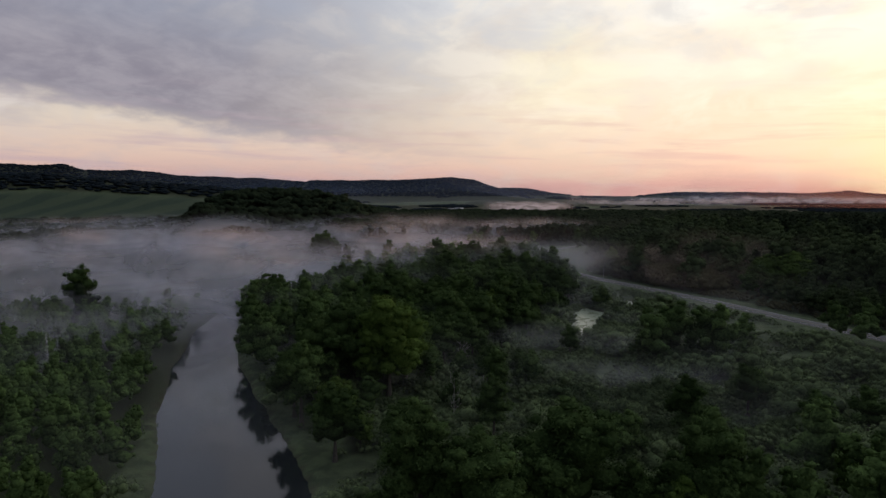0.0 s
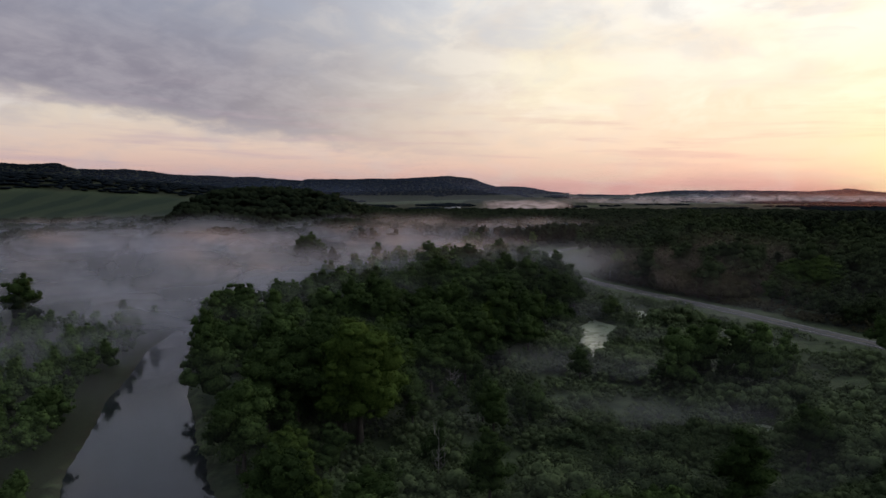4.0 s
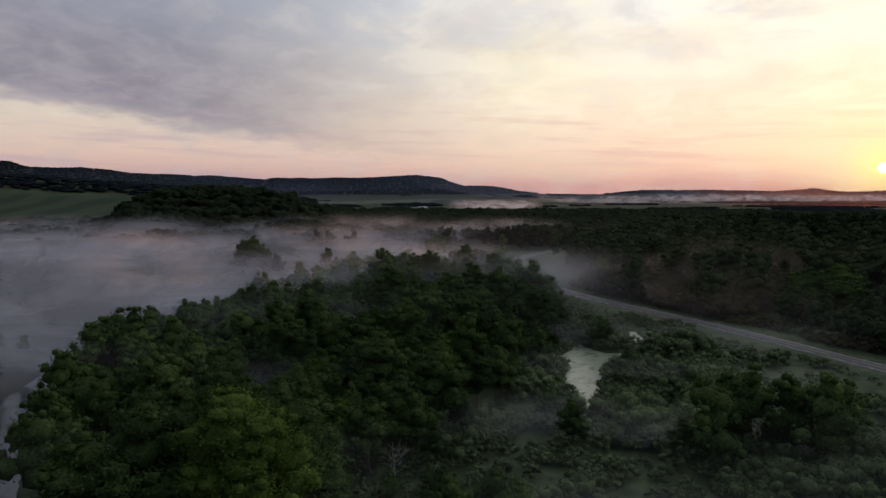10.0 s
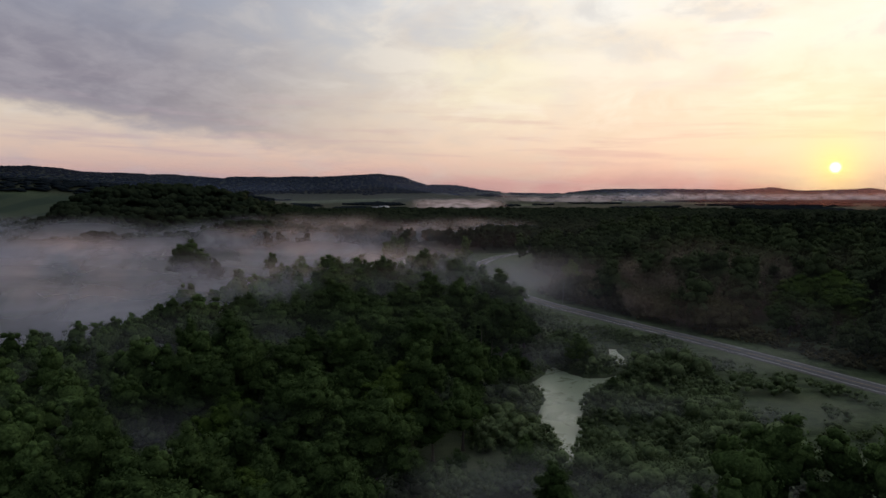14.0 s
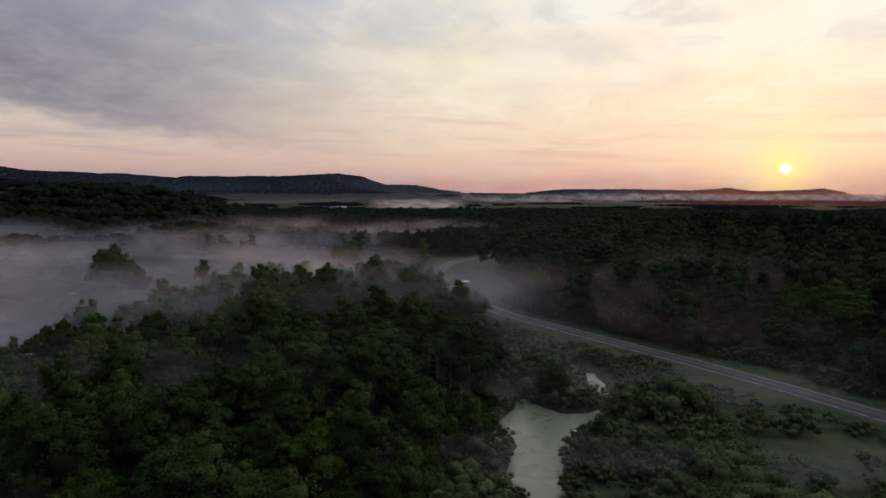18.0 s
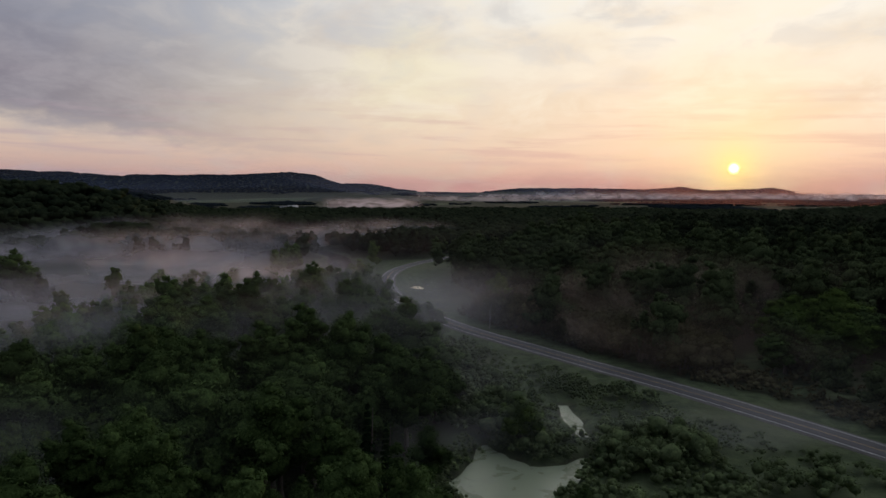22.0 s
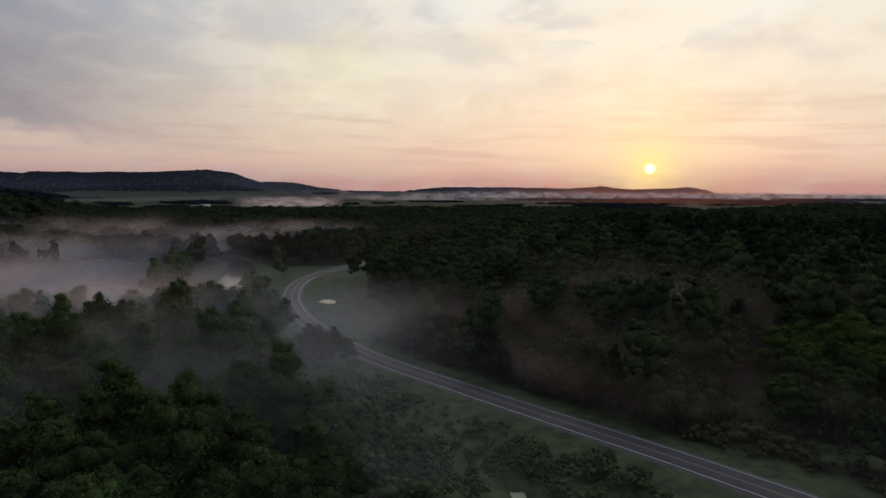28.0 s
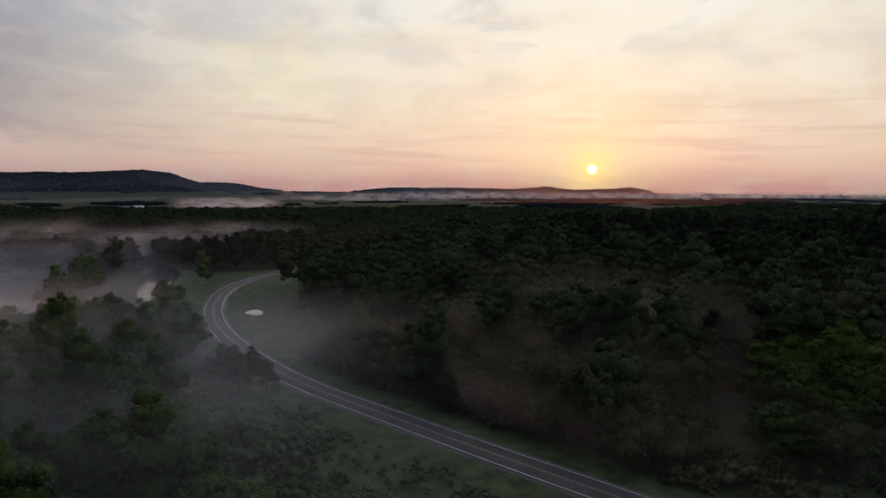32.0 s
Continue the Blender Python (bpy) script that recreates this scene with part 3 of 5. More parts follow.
def lump_form(n):
    """A rounded lump: the faces of a cube, each cut into n by n, blown up to a ball."""
    index, points, faces = {}, [], []

    def corner(p):
        if p not in index:
            index[p] = len(points)
            points.append(p)
        return index[p]

    for axis in range(3):
        for end in (0, n):
            for i in range(n):
                for j in range(n):
                    quad = []
                    for u, v in ((i, j), (i + 1, j), (i + 1, j + 1), (i, j + 1)):
                        p = [u, v]
                        p.insert(axis, end)
                        quad.append(corner(tuple(p)))
                    faces.append(quad if (end == n) != (axis == 1) else quad[::-1])
    points = np.array(points, float) / n * 2 - 1
    points = np.tan(points * 0.72)
    return points / np.linalg.norm(points, axis=1, keepdims=True), np.array(faces)


def rhombic_form():
    """The coarsest lump: twelve rhombs between the corners of a cube and its axis tips."""
    corners = [(x, y, z) for x in (-1, 1) for y in (-1, 1) for z in (-1, 1)]
    tips = {(0, 1): 8, (0, -1): 9, (1, 1): 10, (1, -1): 11, (2, 1): 12, (2, -1): 13}
    points = np.array(corners + [(2, 0, 0), (-2, 0, 0), (0, 2, 0), (0, -2, 0), (0, 0, 2), (0, 0, -2)], float)
    points /= np.linalg.norm(points, axis=1, keepdims=True)
    faces = []
    for axis in range(3):
        b, c = [k for k in range(3) if k != axis]
        for sb in (-1, 1):
            for sc in (-1, 1):
                ends = [i for i, p in enumerate(corners) if p[b] == sb and p[c] == sc]
                face = [ends[0], tips[(b, sb)], ends[1], tips[(c, sc)]]
                p = [points[i] for i in face]
                if np.dot(np.cross(p[1] - p[0], p[2] - p[0]), sum(p)) < 0:
                    face.reverse()
                faces.append(face)
    return points, np.array(faces)


LUMPS = {0: rhombic_form(), 2: lump_form(2)}


def waves(rng, count):
    """The uneven swelling of each of many lobes."""
    return rng.normal(size=(count, 3, 3)) * 2.6, rng.uniform(0, 6.28, (count, 3))


def swell(way, k, phase):
    return 1 + 0.10 * np.sin(np.einsum("...j,...ij->...i", way, k) + phase).sum(-1)


def crown(rng, lobes, radii, count, size, fill=0.9, inner=99, form=2, core=0):
    """Leafy lobes: uneven lumps of foliage, with leaf sprays that stand off their surfaces."""
    lobes, radii = np.asarray(lobes, float), np.asarray(radii, float)
    k, phase = waves(rng, len(lobes))
    ball, faces = LUMPS[form]
    m = min(inner, len(lobes))
    way = np.broadcast_to(ball, (m, *ball.shape))
    bulge = swell(way, k[:m, None], phase[:m, None]) * rng.uniform(0.80, 1.16, (m, len(ball)))
    flat = np.array([1.0, 1.0, 0.88])
    body = lobes[:m, None] + way * flat * (radii[:m, None] * bulge * fill)[..., None]
    solid = body.reshape(-1, 3), (faces[None] + (np.arange(m) * len(ball))[:, None, None]).reshape(-1, 4)
    weight = radii**2
    weight[:core] *= 0.15
    pick = rng.choice(len(lobes), count, p=weight / weight.sum())
    d = rng.normal(size=(count, 3))
    d[:, 2] = d[:, 2] * 0.85 + 0.35
    d /= np.linalg.norm(d, axis=1, keepdims=True)
    reach = radii[pick] * swell(d, k[pick], phase[pick]) * (0.80 + 0.34 * rng.uniform(0, 1, count))
    centres = lobes[pick] + d * flat * reach[:, None]
    sprays = leaf_quads(rng, centres, d + np.array([0, 0, 0.35]), size, 0.42)
    return joined([solid, sprays])


def broad_lobes(rng, tall, wide, low, count, fat=1.0, taper=0.25):
    """Lobes of a broadleaf crown: a core, main lobes all round it, and smaller ones on those."""
    mid, half = (tall + low) / 2, (tall - low) / 2
    main = max(2, count // 5)
    t = np.linspace(-0.62, 0.96, main) + rng.uniform(-0.09, 0.09, main)
    t = np.clip(t, -0.8, 1.0)
    turn = np.arange(main) * 2.39996 + rng.uniform(-0.5, 0.5, main)
    ring = np.sqrt(np.clip(1 - t * t, 0.02, 1)) * (1 - taper * np.clip(t, 0, 1))
    radii = wide * rng.uniform(0.34, 0.52, main) * fat
    reach = rng.uniform(0.80, 1.10, main)
    way = np.stack([np.cos(turn) * ring, np.sin(turn) * ring, t], -1)
    centres = way * np.stack([(wide - radii * 0.75) * reach, (wide - radii * 0.75) * reach, (half - radii * 0.8) * (0.55 + 0.45 * reach)], -1) + np.array([0, 0, mid])
    core_z = mid + half * np.array([-0.35, 0.05, 0.42])
    core = np.stack([rng.normal(size=3) * 0.05 * wide, rng.normal(size=3) * 0.05 * wide, core_z], -1)
    core_r = np.minimum(wide * np.array([0.58, 0.68, 0.56]), half * 0.6)
    small = max(0, count - main - 3)
    on = np.arange(small) % main
    side = way[on] * 0.7 + np.array([0, 0, 0.35]) + rng.normal(size=(small, 3)) * 0.55
    side /= np.linalg.norm(side, axis=1, keepdims=True) + 1e-9
    twigs = centres[on] + side * radii[on][:, None] * rng.uniform(0.7, 1.05, (small, 1))
    twig_r = radii[on] * rng.uniform(0.26, 0.46, small)
    return np.concatenate([core, centres, twigs]), np.concatenate([core_r, radii, twig_r])


def limbs(rng, tall, girth, targets):
    """A tapering, slightly bent trunk with limbs that reach to the targets."""
    n = 8
    z = np.linspace(0, 1, n)
    lean = rng.normal(size=2) * 0.03 * tall
    line = np.stack([lean[0] * z**1.5 + 0.012 * tall * np.sin(5 * z + rng.uniform(0, 6)) * z, lean[1] * z**1.5 + 0.012 * tall * np.cos(4 * z) * z, -0.4 + z * tall], -1)
    pieces = [tube(line, girth * (1.25 - 1.1 * z) * (1 + 0.5 * np.exp(-z * 14)), 7)]
    for target in targets:
        at = np.clip((target[2] - 0.35 * np.hypot(*target[:2])) / tall, 0.2, 0.85)
        root = np.array([np.interp(at, z, line[:, k]) for k in range(3)])
        t = np.linspace(0, 1, 5)[:, None]
        way = root + (np.asarray(target) - root) * t
        way[:, 2:] -= 0.10 * np.linalg.norm(target - root) * np.sin(np.pi * t)
        pieces.append(tube(way, girth * 0.42 * (1.1 - t[:, 0]), 5))
    return joined(pieces)


def tree_kind(seed, tall, wide, low, lobes, leaves, size, limb_count=6, taper=0.25, form=2):
    rng = np.random.default_rng(seed)
    centres, radii = broad_lobes(rng, tall, wide, low, lobes, 1.0, taper)
    order = 3 + rng.permutation(max(2, lobes // 5))[:limb_count]
    return crown(rng, centres, radii, leaves, size, 0.73, 999, form, 3), limbs(rng, tall * 0.80, tall * 0.016 + 0.08, centres[order])


def conifer_kind(seed, tall, wide, leaves, size):
    rng = np.random.default_rng(seed)
    t = rng.uniform(0, 1, leaves) ** 0.75
    level = np.floor(t * 14) / 14 + rng.uniform(0, 0.03, leaves)
    angle = rng.uniform(0, 2 * np.pi, leaves)
    reach = wide * (1.02 - level) * rng.uniform(0.25, 1.0, leaves) * (0.75 + 0.25 * np.sin(angle * 5 + level * 40))
    centres = np.stack([np.cos(angle) * reach, np.sin(angle) * reach, tall * (0.10 + 0.9 * level) - reach * 0.28], -1)
    normals = np.stack([np.cos(angle) * 0.4, np.sin(angle) * 0.4, np.ones(leaves)], -1)
    return leaf_quads(rng, centres, normals, size, 0.35), limbs(rng, tall * 0.97, tall * 0.012 + 0.06, [])


def bare_kind(seed, tall, spread, count):
    """A dead tree: a pale trunk with forking bare limbs."""
    rng = np.random.default_rng(seed)
    targets = []
    for k in range(count):
        a, t = rng.uniform(0, 2 * np.pi), rng.uniform(0.45, 1.05)
        targets.append(np.array([np.cos(a) * spread * rng.uniform(0.4, 1), np.sin(a) * spread * rng.uniform(0.4, 1), tall * t]))
    main = limbs(rng, tall, tall * 0.013 + 0.05, targets)
    twigs = []
    for target in targets:
        for _ in range(4):
            d = rng.normal(size=3) * spread * 0.3
            d[2] = abs(d[2])
            twigs.append(tube(np.linspace(target * 0.8 + np.array([0, 0, tall * 0.06]), target + d, 4), np.linspace(0.05, 0.015, 4), 4))
    return joined([main, *twigs])


def bush_kind(seed, tall, wide, lobes, leaves, size, form=2):
    """A many-stemmed shrub: uneven leafy lobes with upright shoots above them."""
    rng = np.random.default_rng(seed)
    a, r = np.arange(lobes) * 2.39996 + rng.uniform(-0.4, 0.4, lobes), np.sqrt((np.arange(lobes) + 0.3) / lobes) * wide * 0.82
    radii = wide * rng.uniform(0.22, 0.42, lobes)
    z = np.maximum(tall * (1 - 0.55 * (r / wide) ** 2) * rng.uniform(0.55, 1.0, lobes) - radii * 0.85, radii * 0.25)
    centres = np.stack([np.cos(a) * r, np.sin(a) * r, z], -1)
    stems = [tube(np.linspace((0.2 * np.cos(t), 0.2 * np.sin(t), -0.3), c, 4), np.linspace(0.07, 0.03, 4), 4) for t, c in zip(a, centres[:7])]
    shoots = max(8, leaves // 7)
    pick = rng.integers(0, lobes, shoots)
    up = centres[pick] + np.stack([rng.normal(size=shoots) * 0.4, rng.normal(size=shoots) * 0.4, rng.uniform(0.7, 1.35, shoots)], -1) * radii[pick][:, None]
    sprays = leaf_quads(rng, up, rng.normal(size=(shoots, 3)) * np.array([1, 1, 0.3]), size * 0.8)
    return joined([crown(rng, centres, radii, leaves, size, 0.72, 999, form), sprays]), joined(stems)


KINDS = {
    # name: (foliage and wood, leaf material, wood material)
    "broad_a": (tree_kind(1, 21, 6.6, 3.0, 46, 2200, 0.60), LEAF, BARK),
    "broad_b": (tree_kind(2, 18, 5.4, 2.5, 36, 1700, 0.56, 6, 0.45), LEAF, BARK),
    "broad_c": (tree_kind(3, 24, 6.0, 5.0, 46, 2200, 0.60, 6, 0.15), LEAF, BARK),
    "broad_d": (tree_kind(4, 14, 4.6, 1.5, 30, 1300, 0.50, 6, 0.35), LEAF, BARK),
    "hero": (tree_kind(5, 28, 8.2, 2.5, 120, 20000, 0.40, 12, 0.2), LEAF_BRIGHT, BARK),
    "bright": (tree_kind(6, 16, 6.5, 2.0, 64, 7500, 0.38, 6, 0.2), LEAF_BRIGHT, BARK),
    "slim": (tree_kind(7, 17, 2.7, 5.0, 20, 1500, 0.44, 6, 0.5), LEAF, BARK),
    "conifer": (conifer_kind(8, 19, 3.2, 2400, 0.75), LEAF_DARK, BARK),
    # the same shapes with finer foliage, for those that stand nearest
    "fine_a": (tree_kind(1, 21, 6.6, 3.0, 46, 5200, 0.44), LEAF, BARK),
    "fine_b": (tree_kind(2, 18, 5.4, 2.5, 36, 4000, 0.42, 6, 0.45), LEAF, BARK),
    "fine_c": (tree_kind(3, 24, 6.0, 5.0, 46, 5200, 0.44, 6, 0.15), LEAF, BARK),
    "fine_d": (tree_kind(4, 14, 4.6, 1.5, 30, 3000, 0.38, 6, 0.35), LEAF, BARK),
}
BUSHES = {
    "bush_a": (bush_kind(21, 3.4, 2.6, 16, 1500, 0.25), LEAF_BUSH, BARK),
    "bush_b": (bush_kind(22, 2.3, 2.2, 14, 1200, 0.22), LEAF_BUSH, BARK),
    "bush_c": (bush_kind(23, 4.8, 3.0, 20, 1900, 0.28), LEAF_BUSH, BARK),
    "bush_dry": (bush_kind(24, 5.5, 3.4, 24, 2300, 0.28), LEAF_DRY, BARK),
    "bush_dry_b": (bush_kind(25, 5.5, 2.9, 20, 2000, 0.28), LEAF_DRY, BARK),
}
SIZES = {"broad_a": 21, "broad_b": 18, "broad_c": 24, "broad_d": 14, "hero": 28, "bright": 16, "slim": 17, "conifer": 19, "bush_a": 3.4, "bush_b": 2.3, "bush_c": 4.8, "bush_dry": 5.5, "bush_dry_b": 5.5, "dead_a": 12, "dead_b": 8, "fine_a": 21, "fine_b": 18, "fine_c": 24, "fine_d": 14}
MADE = {}


def template(kind):
    """The meshes of a kind, made once."""
    if kind not in MADE:
        if kind.startswith("dead"):
            MADE[kind] = (None, shaded(mesh_from("wood", *bare_kind(31 if kind == "dead_a" else 33, SIZES[kind], SIZES[kind] * 0.25, 7 if kind == "dead_a" else 9), BARK_PALE)))
        else:
            (leaves, wood), leaf_mat, wood_mat = (KINDS.get(kind) or BUSHES.get(kind))
            MADE[kind] = (shaded(mesh_from("crown", *leaves, leaf_mat)), shaded(mesh_from("trunk", *wood, wood_mat)))
    return MADE[kind]


LABELS = {
    "broad_a": "broad round-crowned green deciduous tree in river woods", "broad_b": "medium green deciduous tree with a lumpy crown",
    "broad_c": "tall green cottonwood with a high uneven crown", "broad_d": "small bushy green deciduous tree in the marsh",
    "hero": "large spreading bright-leaved tree standing above the marsh", "bright": "rounded yellow-green tree with dense fresh foliage",
    "slim": "slim young tree with a narrow airy crown", "conifer": "dark pointed conifer among broadleaf trees",
    "dead_a": "tall pale dead tree with bare forking branches", "dead_b": "low pale dead tree with spreading bare branches",
    "bush_a": "rounded grey-green willow shrub on marsh ground", "bush_b": "low grey-green willow shrub in wet grass",
    "bush_c": "tall leafy green shrub on the marsh edge", "bush_dry": "tall dull brownish shrub beside the road", "bush_dry_b": "upright olive-brown shrub beside the road",
}


WALK_LINE = np.array([(0.0, 130.0), (12.0, 210.0), (25.0, 330.0), (45.0, 450.0)])
FINE_WITHIN = 75.0


def plant(kind, x, y, tall, turn, wide=1.0, z=None):
    """One tree or shrub as a thing of its own, its foot on the ground."""
    if z is None:
        z = float(ground_height(np.array([x]), np.array([y]))[0])
    crown_mesh, wood_mesh = template(kind)
    s = tall / SIZES[kind]
    near_line = from_line(np.array([x]), np.array([y]), WALK_LINE)[0][0]
    if kind.startswith("broad") and near_line < FINE_WITHIN:
        crown_mesh, wood_mesh = template(kind.replace("broad", "fine"))
    bush = kind.startswith("bush")
    name = "shrub" if bush else "dead_tree" if kind.startswith("dead") else "conifer" if kind == "conifer" else "tree"
    top = new(name)
    top.empty_display_size = 0.5
    top.matrix_world = pose(x, y, z, 0, 0, turn) @ Matrix.Diagonal((s * wide, s * wide, s, 1))
    tagged(top, LABELS[kind], "shrub" if bush else "tree", "shrubs on the marsh" if bush else "trees of the valley")
    part("stems" if bush else "trunk", wood_mesh, top)
    if crown_mesh:
        part("foliage" if bush else "crown", crown_mesh, top)
    return top


# trees that stand out singly
SINGLE = (
    ("hero", -15, 200, 28.5, 10, 1.2), ("broad_c", -32, 326, 23, 40, 0.8), ("broad_c", 2.5, 360, 28, 80, 1.15), ("conifer", 42.5, 332, 19.5, 0, 0.9),
    ("conifer", 46, 335, 15, 50, 0.9), ("broad_a", -164, 331, 23, 20, 1.1), ("broad_a", -93, 580, 25, 40, 1.3), ("broad_b", -101, 587, 20, 90, 1.4), ("broad_b", -84, 574, 18, 10, 1.3), ("broad_b", 78, 185, 13.5, 60, 1.3), ("broad_a", -23, 153, 16.5, 200, 1.2), ("broad_a", -8, 150, 13.8, 120, 1.25),
    ("broad_d", -10, 141, 8, 20, 1.3), ("dead_b", 88, 245, 8, 30, 1.0), ("broad_d", 83, 243, 9.7, 30, 0.9), ("broad_a", 27, 415, 24, 0, 1.2), ("bright", 117, 510, 18, 0, 0.75), ("slim", 134, 532, 21, 0, 1.5), ("slim", 129, 530, 19, 70, 1.5),
    ("dead_a", 2.5, 173, 13, 0, 0.6), ("dead_a", 106, 484, 9, 90, 0.4), ("dead_a", 119, 500, 14, 30, 0.45), ("dead_a", 12, 215, 11, 140, 0.7), ("dead_b", 6, 232, 10, 200, 0.9), ("dead_b", 60, 170, 9, 10, 0.8),
    ("slim", 3, 175, 14, 20, 0.8), ("bright", 26, 146, 11, 70, 0.95), ("broad_a", 36, 148, 11.5, 130, 1.1), ("broad_d", 58, 168, 10, 0, 1.2), ("broad_d", 57, 143, 9, 60, 1.0), ("broad_b", 86, 165, 12, 10, 1.3), ("broad_b", 98, 166, 13, 80, 1.3), ("bright", 75, 128, 11, 0, 1.0),
    ("broad_b", 15, 202, 14, 0, 1.0), ("broad_d", 25, 207, 12, 40, 1.0), ("broad_d", 66, 247, 8, 90, 1.2), ("broad_b", 44, 252, 11, 10, 1.1), ("broad_b", -39, 235, 16, 60, 1.2), ("bright", -26, 175, 12, 15, 1.1), ("broad_d", 1.5, 182, 9, 30, 1.2),
    ("broad_b", 13, 211, 13, 200, 1.0), ("broad_d", 22.5, 213, 11, 220, 1.1), ("broad_b", 10, 248, 15, 100, 1.1), ("broad_d", -4, 213, 13, 10, 1.1), ("broad_d", 85, 195, 9, 30, 1.2),
    ("broad_b", 10, 265, 12.5, 0, 1.2), ("broad_d", 21, 261, 10, 30, 1.1), ("broad_a", -36, 274, 14, 70, 1.1), ("broad_b", -6, 300, 15, 120, 1.1), ("broad_d", -18, 289, 12, 10, 1.1), ("broad_a", -45, 250, 15, 60, 1.1), ("broad_a", 16, 342, 24, 30, 1.15), ("broad_b", 33, 289, 15, 80, 1.0), ("broad_d", 42, 268, 10, 20, 1.0),
    ("broad_a", -39, 347, 18, 0, 1.2), ("broad_a", 0.5, 385, 23, 200, 1.2), ("broad_a", 28, 340, 21, 140, 1.1), ("broad_b", 37, 330, 17, 0, 1.1), ("broad_c", 40, 458, 24, 60, 1.1), ("broad_a", -28, 386, 20, 20, 1.2), ("broad_b", 48, 314, 15, 90, 1.0), ("broad_d", 76, 320, 6.5, 10, 1.3),
    ("broad_b", 13, 360, 20, 0, 1.2), ("broad_a", 25, 349, 18, 250, 1.2), ("broad_b", 39, 349, 14, 10, 1.1), ("broad_a", 43, 492, 17, 10, 1.2), ("broad_a", 67, 519, 15, 100, 1.1), ("broad_b", 64, 607, 14, 30, 1.1),
    ("broad_a", 172, 399, 17.5, 0, 1.15), ("bright", 181, 406, 20, 80, 1.35), ("bright", 195, 407, 19.5, 150, 1.35), ("bright", 188, 394, 16, 200, 1.4), ("broad_a", 204, 414, 18, 20, 1.2), ("broad_a", 164, 394, 13, 50, 1.3), ("broad_a", 176, 388, 14, 250, 1.3), ("broad_a", 196, 396, 16, 130, 1.2),
    ("broad_d", 79, 484, 10, 0, 1.2), ("broad_d", 83, 491, 10, 70, 1.2), ("broad_d", 76, 493, 11, 130, 1.2), ("broad_d", 86, 484, 8, 200, 1.2), ("broad_d", 80, 501, 9, 260, 1.2), ("broad_a", 60, 488, 15, 40, 1.2), ("broad_a", 52, 478, 17, 160, 1.1),
)
for row in SINGLE:
    plant(*row)


def scatter(seed, box, gap, keep):
    """Places on a jittered grid that a rule keeps."""
    rng = np.random.default_rng(seed)
    x0, y0, x1, y1 = box
    gx, gy = np.meshgrid(np.arange(x0, x1, gap), np.arange(y0, y1, gap))
    x = (gx + rng.uniform(-0.45, 0.45, gx.shape) * gap).ravel()
    y = (gy + rng.uniform(-0.45, 0.45, gy.shape) * gap).ravel()
    chance = keep(x, y)
    ok = rng.uniform(size=x.shape) < chance
    return np.stack([x[ok], y[ok]], -1), rng


def open_land(x, y):
    """1 where trees may stand: off the water, the road and its verge."""
    road, _ = from_line(x, y, ROAD)
    river, part_of = from_line(x, y, RIVER_LINE)
    ok = (road > 13) & (river > river_half(part_of) + 3)
    for edge in (POND_EDGE, CHANNEL_EDGE, SLOUGH_EDGE, POOL_EDGE):
        near, _ = from_line(x, y, np.array(edge + edge[:1], float))
        ok &= ~inside(x, y, edge) & (near > 2.0)
    return ok & ~inside(x, y, FIELD_EDGE) & ~inside(x, y, FARM_EDGE)


MEADOW = [(100, 262), (112, 246), (128, 244), (146, 300), (134, 335), (118, 345), (108, 318), (98, 290)]
MARSH = [(-20, 120), (110, 120), (150, 240), (152, 300), (125, 390), (106, 432), (70, 376), (40, 300), (22, 262), (-8, 235), (-18, 190)]


def wood_chance(x, y):
    """How thick the woods stand near the river."""
    d, _ = from_line(x, y, ROAD, True)
    woods = 0.35 + 0.9 * field(x, y, 70, 21)
    marsh = inside(x, y, MARSH)
    chance = np.where(marsh, 0.26 * smooth(field(x, y, 40, 22), 0.35, 0.7), woods)
    chance = np.where(inside(x, y, MEADOW) | (marsh & (d > -26)), 0.0, chance)
    chance = np.where((d > 0) & (d < np.where(y < 402, 17, 40)), 0.10, chance)
    bend = (y > 540) & (y < 735) & (d > 0) & (d < 26)
    chance = np.where(bend, 0.0, chance)
    left = (d < 0) & (d > -40) & (y > 560) & (y < 760)
    chance = np.where(left, 0.15, chance)
    side_of_river, _ = from_line(x, y, RIVER_LINE, True)
    # open wet meadows left of the river
    open_side = x < np.interp(y, [180, 300, 380, 450, 520, 620, 760, 800], [-100, -112, -75, -50, -25, 20, 40, -900])
    chance = np.where(open_side & (y > 230), 0.0, chance)
    chance = np.where((x < -50) & (y < 345) & (side_of_river < 0), 0.06, chance)
    chance = np.where((d < 0) & (d > -60) & (x > 62) & (y > 335) & (y < 505), 0.0, chance)
    water, _ = from_line(x, y, RIVER_LINE)
    chance = np.where((water < 24) & (y > 490) & (y < 780) & (d < 0), 0.05, chance)
    chance = np.where((water < 26) & (y < 262) & (side_of_river > 0), 0.22, chance)
    chance = np.where(np.hypot(x - 178, y - 396) < 24, 0.0, chance)
    for kind, sx, sy, tall, *_ in SINGLE:
        chance = np.where(np.hypot(x - sx, y - sy) < 5, 0.0, chance)
    return chance * open_land(x, y)


def seen(x, y):
    """The land that the walk looks over."""
    a = np.degrees(np.arctan2(x - 20, y + 40))
    return (a > -38) & (a < 56)


def nearer_land(x, y):
    """The part of the woods that the walk comes close to."""
    return (x > -140) & (x < 240) & (y > 110) & ((y < 480) | ((y < 640) & (x > -70) & (x < 215)) | ((y < 740) & (x > 10) & (x < 150)))


